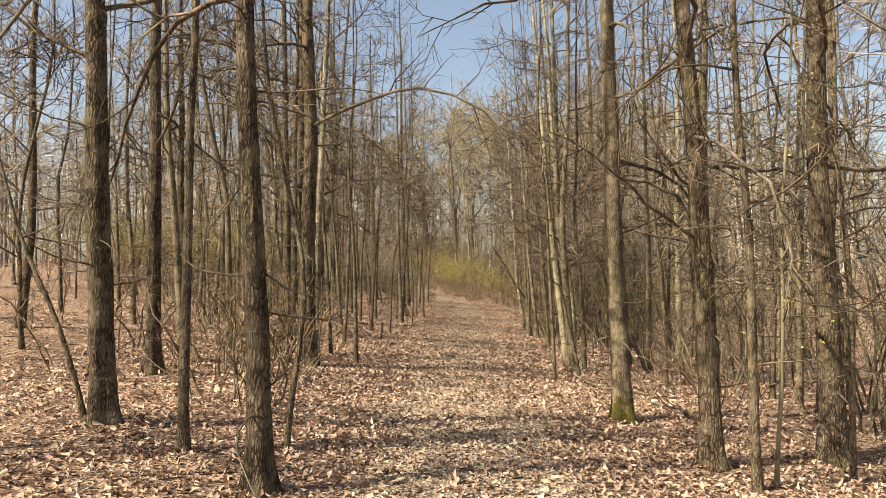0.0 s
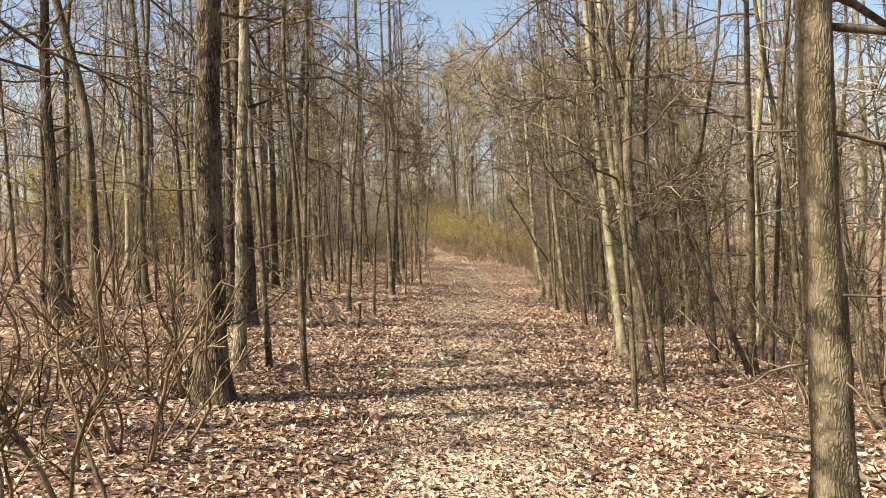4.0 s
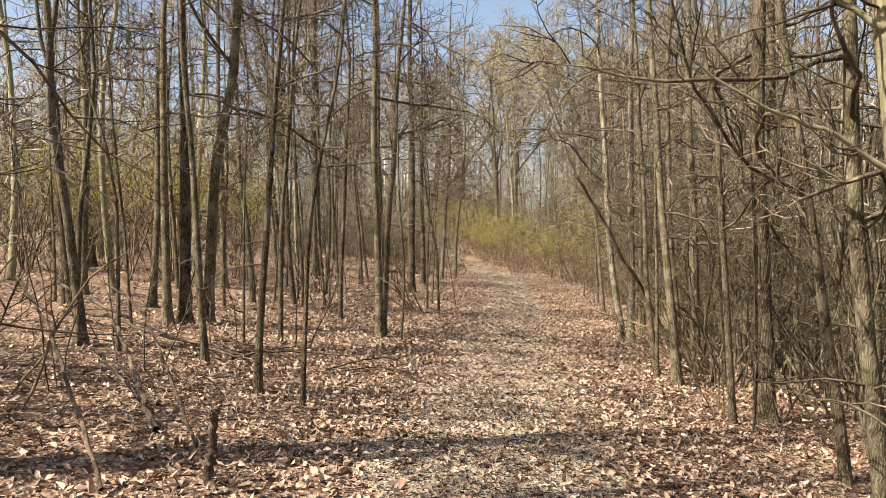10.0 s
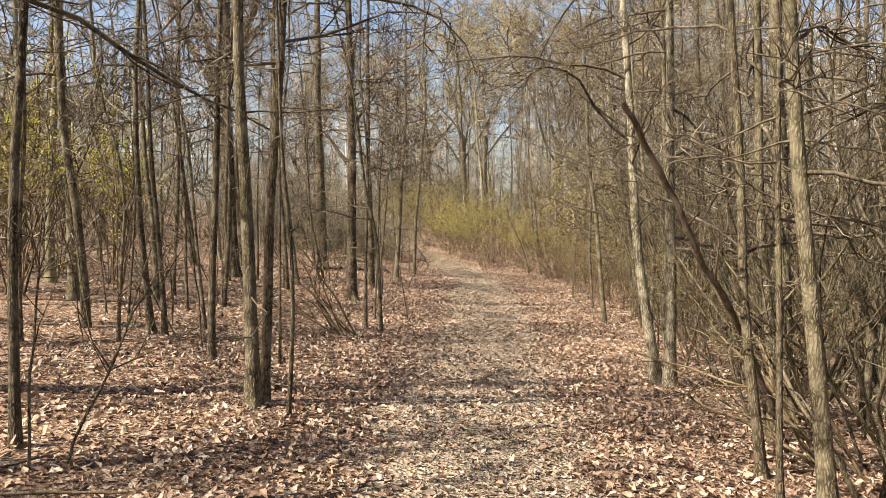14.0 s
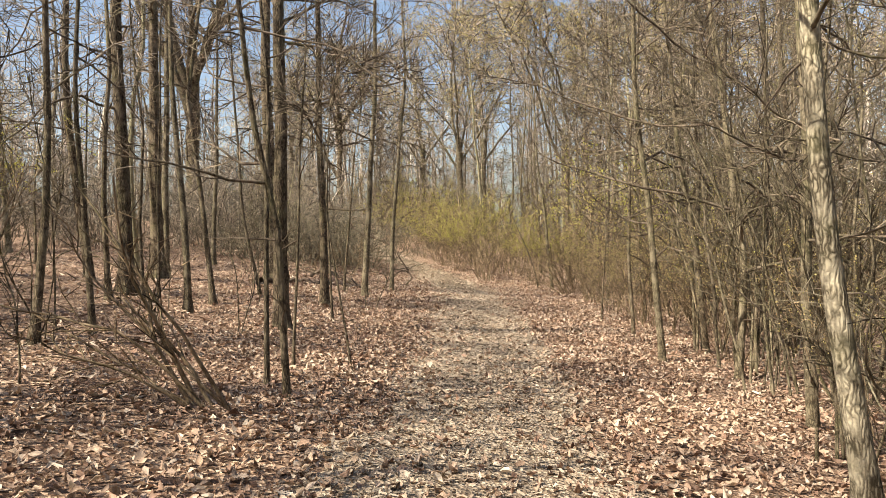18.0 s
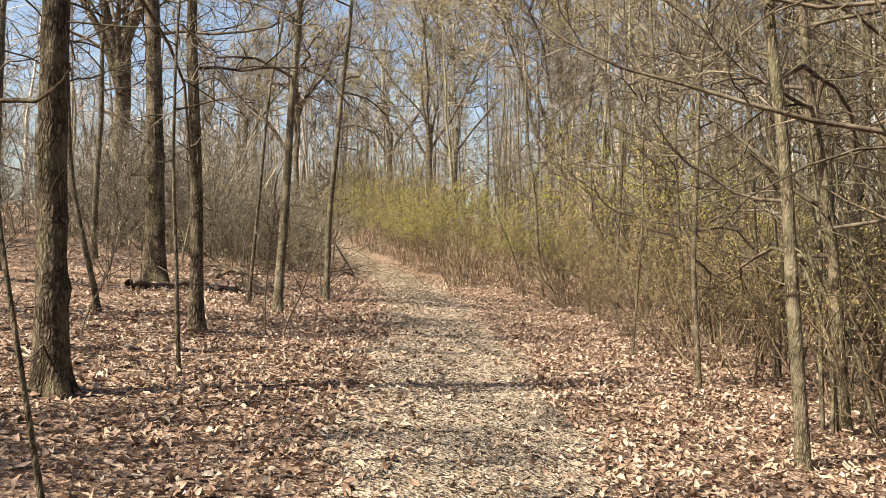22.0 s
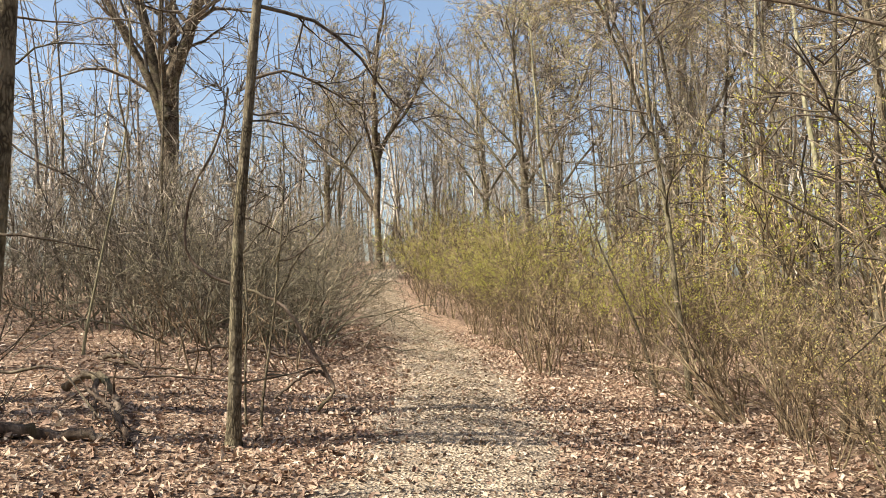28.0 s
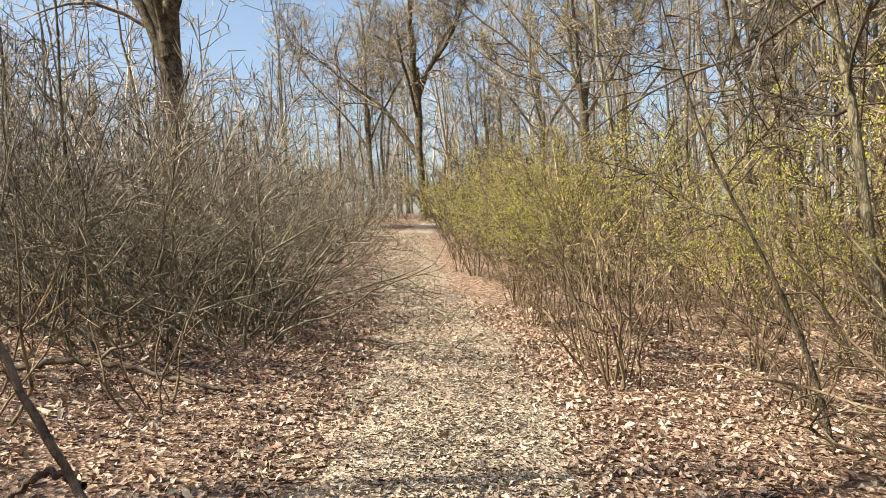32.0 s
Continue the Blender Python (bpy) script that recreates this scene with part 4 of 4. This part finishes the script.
for _ in range(14):
    hedge(GREEN_DEEP, rng.uniform(-15, -8.5), rng.uniform(24, 38), rng.uniform(0.8, 1.2))
for x, y, size in ((-8.5, 33.0, 1.3), (-9.6, 34.2, 1.35), (-7.6, 35.0, 1.1), (-10.6, 32.2, 1.3), (-7.2, 31.4, 1.1), (-9.0, 30.6, 1.2), (-6.3, 28.4, 1.25), (-6.9, 29.2, 1.3), (-5.5, 30.2, 1.0), (-5.9, 30.9, 1.05), (-7.6, 28.2, 1.3), (-11.5, 34.5, 1.4)):
    hedge(GREEN_DEEP, x, y, size)
for x, y in ((-3.2, 10.6), (-2.5, 11.4), (-3.9, 13.2), (-4.3, 9.0), (-3.4, 17.2), (-4.6, 18.6), (3.6, 10.2), (3.2, 11.8), (-2.2, 42.4), (-3.0, 43.0), (-1.4, 43.2)):
    hedge(LOW, x, y, rng.uniform(0.8, 1.3))
for x, y, size in ((3.3, 21.9, 0.95), (4.1, 22.8, 1.0), (4.8, 23.9, 1.0), (3.5, 24.2, 0.8), (4.4, 20.6, 0.95), (4.9, 26.0, 0.9), (3.6, 18.4, 0.7), (4.3, 16.2, 0.8), (4.6, 12.8, 0.9), (5.3, 9.6, 0.9), (-4.6, 11.6, 0.7), (-5.2, 16.8, 0.8), (5.0, 30.0, 0.9), (5.6, 27.6, 1.0)):
    planted(ARCHING[int(rng.integers(2))], x, y, size)
planted(LEANING, 3.4, 22.6, 1.1)
planted(LEANING, 3.9, 42.6, 1.05)
planted(LEANING, 4.3, 42.2, 1.1)
for _ in range(46):
    y = rng.uniform(7.5, 40)
    off = -rng.uniform(1.9, 5.5) if rng.random() < 0.62 else rng.uniform(2.3, 4.5)
    hedge(WHIP, float(path_x(y)) + off, y, rng.uniform(0.7, 1.2))
for x, y in ((-2.4, 8.0), (-1.75, 8.3), (-1.95, 9.8), (-2.5, 11.6), (-2.9, 11.7), (-4.5, 13.3), (3.7, 11.7), (4.2, 11.6), (4.2, 13.9)):
    hedge(LOW + WHIP[:1], x, y, rng.uniform(0.8, 1.2))
for x, y in ((4.0, 29.5), (4.5, 30.5), (4.2, 31.2), (4.9, 32.2), (4.7, 29.0), (5.3, 31.0), (3.95, 30.2), (5.1, 33.0), (4.4, 33.6), (5.8, 29.6), (3.6, 27.3), (4.2, 26.4), (3.9, 24.9), (5.9, 32.6)):
    m = pose(x, y, float(land(x, y)), rng.normal(scale=3), -9 + rng.normal(scale=4), rng.random() * 360) @ Matrix.Scale(rng.uniform(0.6, 1.05), 4)
    copy_thing(COPPICE[int(rng.integers(3))], m)
for _ in range(34):
    x, y = rng.uniform(-16, 3), rng.uniform(67, 80)
    if abs(x - float(path_x(y))) > 2.0:
        hedge(BARE_DEEP + GREEN_DEEP[:1], x, y, rng.uniform(0.9, 1.5))
for x in np.arange(-14, 3, 1.2):
    for row in range(2):
        hedge(OLIVE_DEEP + BARE_DEEP, x + rng.uniform(-0.5, 0.5), 81.4 + 2.2 * row + rng.uniform(-0.6, 0.6), rng.uniform(1.1, 1.5))
for _ in range(26):
    x, y = rng.uniform(6, 17), rng.uniform(38, 68)
    planted((NEAR[:3] + BUDDING)[int(rng.integers(5))], x, y, rng.uniform(0.85, 1.1))

for x, y, size in ((5.5, 46.2, 1.4), (6.6, 45.0, 1.5), (7.6, 47.2, 1.5), (5.0, 49.2, 1.3), (8.6, 44.6, 1.5), (4.4, 51.6, 1.3), (7.0, 50.4, 1.5), (9.4, 48.6, 1.5), (6.2, 42.6, 1.3), (7.8, 41.2, 1.4)):
    hedge(GREEN_DEEP, x, y, size)
for _ in range(9):
    planted(DEEP[int(rng.integers(4))], rng.uniform(-15, -10), rng.uniform(35, 46), rng.uniform(0.75, 0.95))

for x, y in ((5.3, 34.2), (6.2, 35.1), (5.7, 36.8), (6.8, 37.6), (6.0, 38.9), (7.4, 36.0), (5.6, 40.6), (7.0, 39.8)):
    planted(COPPICE[2 * int(rng.integers(2))], x, y, rng.uniform(0.8, 1.05))
for x, y, k in ((7.2, 34.4, 2), (7.9, 37.2, 0), (6.6, 41.0, 2), (8.4, 39.4, 0)):
    planted(NEAR[k], x, y, rng.uniform(0.85, 1.0))
heaped("undergrowth", thicket, "dense thicket of bare and budding shrubs", "undergrowth")
heaped("deep_woods", mass, "close-set bare trees deeper in the wood", "woods")

# ---- fallen branches and hanging stems ----
def stick(name, label, thick, thin, *points, side=0, mat="dead"):
    """A crooked branch through a few places: x, y and height over the ground."""
    p = np.array(points, float)
    p[:, 2] += land(p[:, 0], p[:, 1])
    u = np.linspace(0, len(p) - 1, 6 * len(p))
    line = np.stack([sum(np.interp(u + o, np.arange(len(p)), p[:, i]) for o in (-0.3, 0, 0.3)) / 3 for i in range(3)], 1)
    line = line + rng.normal(scale=thick * 0.35, size=line.shape)
    base = p[0].copy()
    top = new(name)
    top.location = base
    tagged(top, label, "branch", "fallen branches")
    line, radii = (line - base)[None], np.linspace(thick, thin, len(u))[None]
    part("stem", tubes(line, radii, 8, 1 + 0.07 * rng.normal(size=(len(u), 8))), BARK[mat], top)
    if side:
        for q in range(side):
            p2, r2 = sprout(line, radii, 1, 0.5, 45, 0.1, 5, 0.2, 0.5, 0.003)
            part("side_shoot", tubes(p2, r2, 4), BARK[mat], top)
    return top


stick("dead_branch", "dark dead branch slanting up out of the brush", 0.027, 0.018, (3.1, 22.9, 0.0), (2.75, 22.6, 0.75), (2.25, 22.2, 1.4), (1.85, 21.95, 2.0), (1.47, 21.7, 2.56), side=4)
stick("hanging_vine", "thick dark vine looping down to the leaf litter", 0.011, 0.02, (-1.35, 41.0, 3.2), (-1.45, 41.0, 2.62), (-1.79, 41.0, 2.04), (-1.85, 41.0, 1.45), (-1.6, 41.0, 1.22), (-1.2, 41.0, 1.12), (-0.78, 41.0, 1.0), (-0.52, 40.95, 0.62), (-0.3, 40.95, 0.28), (-0.28, 40.9, 0.2), (-0.46, 40.85, 0.02), mat="dead")
stick("hanging_vine", "curved dark vine arching over the leaves", 0.017, 0.014, (-0.34, 41.0, 0.33), (-0.5, 41.0, 0.4), (-0.66, 41.02, 0.3), (-0.95, 41.05, 0.02), mat="dead")
stick("fallen_branch", "long pale fallen branch among leaves", 0.0252, 0.0144, (2.15, 13.1, 0.03), (2.3, 12.1, 0.04), (2.45, 11.4, 0.05), (3.0, 11.2, 0.04), (3.5, 11.0, 0.04), mat="grey")
stick("fallen_branch", "thin dark branch propped in the brush", 0.01008, 0.00504, (3.1, 11.2, 0.05), (2.7, 11.6, 0.45), (2.2, 12.2, 1.05))
stick("fallen_branch", "dead branch leaning over brown leaves", 0.0144, 0.00864, (-1.69, 15.76, 0.0), (-2.1, 16.2, 0.4), (-2.6, 16.8, 0.75), (-3.2, 17.4, 0.95), side=3)
stick("fallen_branch", "dead branch leaning over brown leaves", 0.01296, 0.0072, (-1.5, 16.6, 0.0), (-2.0, 17.3, 0.35), (-2.6, 18.2, 0.7), (-3.4, 19.0, 0.8), side=3)
stick("stump", "short broken stump in the leaves", 0.03, 0.022, (-1.28, 16.15, -0.05), (-1.27, 16.15, 0.2), (-1.25, 16.16, 0.42))
stick("fallen_branch", "long fallen branch on the leaves", 0.03, 0.01, (-5.5, 22.0, 0.05), (-4.4, 21.2, 0.16), (-3.4, 20.3, 0.12), (-2.1, 20.0, 0.04), side=4)
stick("fallen_branch", "dark fallen branch on the leaves", 0.018, 0.00864, (-3.2, 18.5, 0.25), (-2.5, 17.7, 0.15), (-1.86, 16.9, 0.02))
stick("fallen_branch", "thin fallen sticks on brown leaves", 0.01008, 0.00432, (-2.5, 20.3, 0.03), (-2.2, 20.65, 0.04), (-1.9, 21.3, 0.03), side=2)
stick("fallen_branch", "thin fallen stick on brown leaves", 0.01008, 0.00432, (-1.24, 19.8, 0.03), (-0.9, 20.2, 0.03), (-0.7, 20.3, 0.02))
stick("fallen_log", "bowed grey-brown branch lying on dead leaves", 0.03, 0.016, (-3.1, 43.6, 0.06), (-2.6, 43.65, 0.2), (-2.1, 43.7, 0.2), (-1.6, 43.75, 0.1), (-1.05, 43.72, 0.03), side=2)
stick("fallen_log", "dark log half sunk in dead leaves", 0.06, 0.035, (-3.4, 37.9, 0.04), (-2.9, 38.9, 0.06), (-2.2, 39.15, 0.03))
stick("fallen_log", "dark rotting log on dead leaves", 0.055, 0.04, (-2.5, 38.6, 0.03), (-2.1, 38.9, 0.05), (-1.5, 39.1, 0.03))
stick("root_plate", "crooked dead roots standing out of the leaves", 0.04, 0.02, (-2.75, 40.4, 0.1), (-2.4, 40.3, 0.28), (-2.1, 40.1, 0.2), (-1.7, 39.5, 0.12), (-1.3, 39.0, 0.0), side=7)
stick("root_plate", "short dead roots arching to the ground", 0.026, 0.013, (-2.35, 40.3, 0.25), (-2.05, 39.8, 0.22), (-1.9, 39.5, 0.0), side=4)
stick("fallen_branch", "dark broken branch raised off the leaves", 0.028, 0.015, (-3.5, 42.3, 0.1), (-3.1, 42.1, 0.2), (-2.65, 41.8, 0.04), side=2)
stick("fallen_branch", "long dark branch reaching over the leaves", 0.022, 0.008, (-4.7, 20.5, 0.62), (-4.0, 20.2, 0.42), (-3.2, 19.95, 0.22), (-2.5, 19.85, 0.1), (-2.0, 19.8, 0.03), side=6)
stick("fallen_branch", "broken branch stuck upright in the leaves", 0.024, 0.012, (-1.9, 16.9, 0.0), (-2.15, 17.2, 0.22), (-2.5, 17.7, 0.42), (-2.7, 17.9, 0.6), side=3)
stick("fallen_branch", "thin grey stick bent over brown leaves", 0.012, 0.006, (-1.4, 19.75, 0.03), (-1.0, 20.1, 0.12), (-0.75, 20.4, 0.12), (-0.5, 20.4, 0.03))
stick("fallen_branch", "tangle of dead sticks on the leaves", 0.018, 0.008, (-2.8, 20.7, 0.08), (-2.3, 20.3, 0.15), (-1.8, 20.25, 0.05), side=7)
stick("fallen_branch", "tangle of dead sticks on the leaves", 0.016, 0.007, (-2.4, 19.8, 0.04), (-2.1, 20.3, 0.12), (-1.2, 20.7, 0.04), side=5)
stick("fallen_branch", "dark fallen branch beside a mossy tree", 0.03, 0.015, (2.85, 10.4, 0.04), (3.0, 9.7, 0.08), (3.15, 8.9, 0.03), side=3)
stick("fallen_branch", "broken dead wood heaped on leaves", 0.0216, 0.0108, (-1.3, 39.0, 0.0), (-1.6, 39.3, 0.2), (-2.1, 39.6, 0.3), side=4)
stick("fallen_branch", "fallen branch on brown leaves", 0.0216, 0.00864, (-3.7, 42.5, 0.04), (-3.0, 42.2, 0.06), (-2.2, 42.3, 0.05), side=3)
stick("fallen_branch", "thin dead branches tangled on the ground", 0.0144, 0.00576, (-2.75, 40.9, 0.1), (-1.9, 41.1, 0.18), (-1.24, 41.5, 0.1), side=4)

# ---- fallen leaves ----
def scatter(name, x, y, size, rows, mat, label, lift=0.012, tilt=0.4):
    """Curled leaves lying on the ground: rows are (along, half width) of one leaf."""
    n = len(x)
    rows = np.array(rows)
    m = len(rows)
    t = np.stack([np.stack([-rows[:, 1], rows[:, 0] - 0.5, np.zeros(m)], 1), np.stack([np.zeros(m), rows[:, 0] - 0.5, np.zeros(m)], 1),
                  np.stack([rows[:, 1], rows[:, 0] - 0.5, np.zeros(m)], 1)], 1).reshape(-1, 3)
    L = np.tile(t, (n, 1, 1))
    curl, fold, twist = rng.normal(scale=1.3, size=(n, 1)), rng.normal(0.4, 0.6, size=(n, 1)), rng.normal(scale=1.0, size=(n, 1))
    L[:, :, 2] = curl * L[:, :, 1] ** 2 + fold * np.abs(L[:, :, 0]) + twist * L[:, :, 0] * L[:, :, 1]
    L = L * size[:, None, None]
    ax, ay, az = rng.normal(scale=tilt, size=n), rng.normal(scale=tilt, size=n), rng.random(n) * 6.283
    ca, sa, cb, sb, cc, sc = np.cos(ax), np.sin(ax), np.cos(ay), np.sin(ay), np.cos(az), np.sin(az)
    Rm = np.empty((n, 3, 3))
    Rm[:, 0] = np.stack([cc * cb, cc * sb * sa - sc * ca, cc * sb * ca + sc * sa], 1)
    Rm[:, 1] = np.stack([sc * cb, sc * sb * sa + cc * ca, sc * sb * ca - cc * sa], 1)
    Rm[:, 2] = np.stack([-sb, cb * sa, cb * ca], 1)
    W = np.einsum("nij,nkj->nki", Rm, L)
    W += np.stack([x, y, land(x, y) + lift + rng.random(n) * 0.018], 1)[:, None, :]
    b = np.arange(n)[:, None, None] * 3 * m + np.arange(m - 1)[None, :, None] * 3 + np.arange(2)[None, None, :]
    F = np.stack([b, b + 1, b + 4, b + 3], -1).reshape(-1, 4)
    return tagged(new(name, mesh_of(name, W.reshape(-1, 3), F, mat)), label, "leaves", kind="stuff")


OAK_LEAF = [(0.0, 0.03), (0.3, 0.22), (0.65, 0.27), (1.0, 0.04)]
SIMPLE_LEAF = [(0.0, 0.06), (0.5, 0.27), (1.0, 0.05)]
PLAIN_LEAF = [(0.0, 0.14), (1.0, 0.2)]
n = 112000
ly = rng.uniform(3.5, 50, n)
lu = rng.normal(0, 2.6, n)
lx = path_x(ly) + lu
keep = (np.abs(lu) < 5.5) & (rng.random(n) < 1.0 - (0.25 + 0.6 * ease(12, 38, ly)) * (1 - ease(0.45, 1.25, np.abs(lu + 0.12 * np.sin(1.7 * ly)) / half_width(ly))))
size = rng.uniform(0.032, 0.08, n)
for near, shape, text in ((np.abs(lu) < 1.5, OAK_LEAF, "brown curled fallen oak leaves along the path"), (np.abs(lu) >= 1.5, SIMPLE_LEAF, "brown curled fallen leaves under the trees")):
    k = keep & near
    scatter("fallen_leaves", lx[k], ly[k], size[k], shape, LITTER, text)
n = 45000
ly = rng.uniform(2.5, 66, n)
lx = path_x(ly) + rng.choice([-1, 1], n) * (2.6 + 11 * rng.random(n) ** 1.4)
scatter("leaf_litter", lx, ly, rng.uniform(0.045, 0.1, n), PLAIN_LEAF, LITTER, "brown dead leaves deeper in the wood")
for n, low, high, mat, text in ((30000, 2.5, 44, CRUMBS, "greyish trodden leaf fragments on the path"), (22000, 41, 64, CHIPS, "pale trodden leaf fragments on the sunny path")):
    ly = rng.uniform(low, high, n)
    lx = path_x(ly) + np.clip(rng.normal(0, 0.55, n), -1.6, 1.6) * half_width(ly)
    scatter("trodden_leaves", lx, ly, rng.uniform(0.018, 0.05, n), PLAIN_LEAF, mat, text, 0.016, 0.25)


# ---- loose leaves that lie singly beside the path ----
def leaf_mesh(lobes, curl, fold):
    """One curled oak leaf: a lobed blade folded along its rib, with a stalk."""
    u = np.linspace(0, 1, 9)
    half = 0.24 * np.sin(np.pi * u ** 0.85) * (1 + 0.3 * np.cos(u * 6.283 * lobes)) + 0.012
    rows = [np.stack([side * half, u - 0.5, 0.55 * (u - 0.5) ** 2 * curl + abs(side) * half * fold + 0.05 * side * np.sin(5 * u)], 1) for side in (-1, 0, 1)]
    pts = np.stack(rows, 1).reshape(-1, 3)
    b = np.arange(8)[:, None] * 3 + np.arange(2)[None, :]
    faces = np.stack([b, b + 1, b + 4, b + 3], -1).reshape(-1, 4)
    stalk = tubes(np.array([[[0, 0.48, 0.1 * curl], [0.02, 0.6, 0.1 * curl], [0.05, 0.72, 0.12 * curl]]]), np.full((1, 3), 0.008), 3)
    return mesh_of("leaf", *joined([(pts, faces), stalk]), LOOSE)


shapes = []
for lobes in (2.5, 3.0, 3.5, 4.0, 3.2, 2.8, 3.7, 4.3):
    shapes.append(leaf_mesh(lobes, rng.uniform(-0.6, 1.0), rng.uniform(0.15, 0.6)))
for i in range(300):
    y = rng.uniform(4.5, 43)
    x = float(path_x(y)) + rng.choice([-1, 1]) * rng.uniform(0.3, 2.0)
    leaf = new("leaf", shapes[i % 8])
    leaf.parent = ground
    leaf.matrix_world = pose(x, y, float(land(x, y)) + 0.035, rng.normal(scale=12), rng.normal(scale=12), rng.random() * 360) @ Matrix.Scale(rng.uniform(0.07, 0.12), 4)
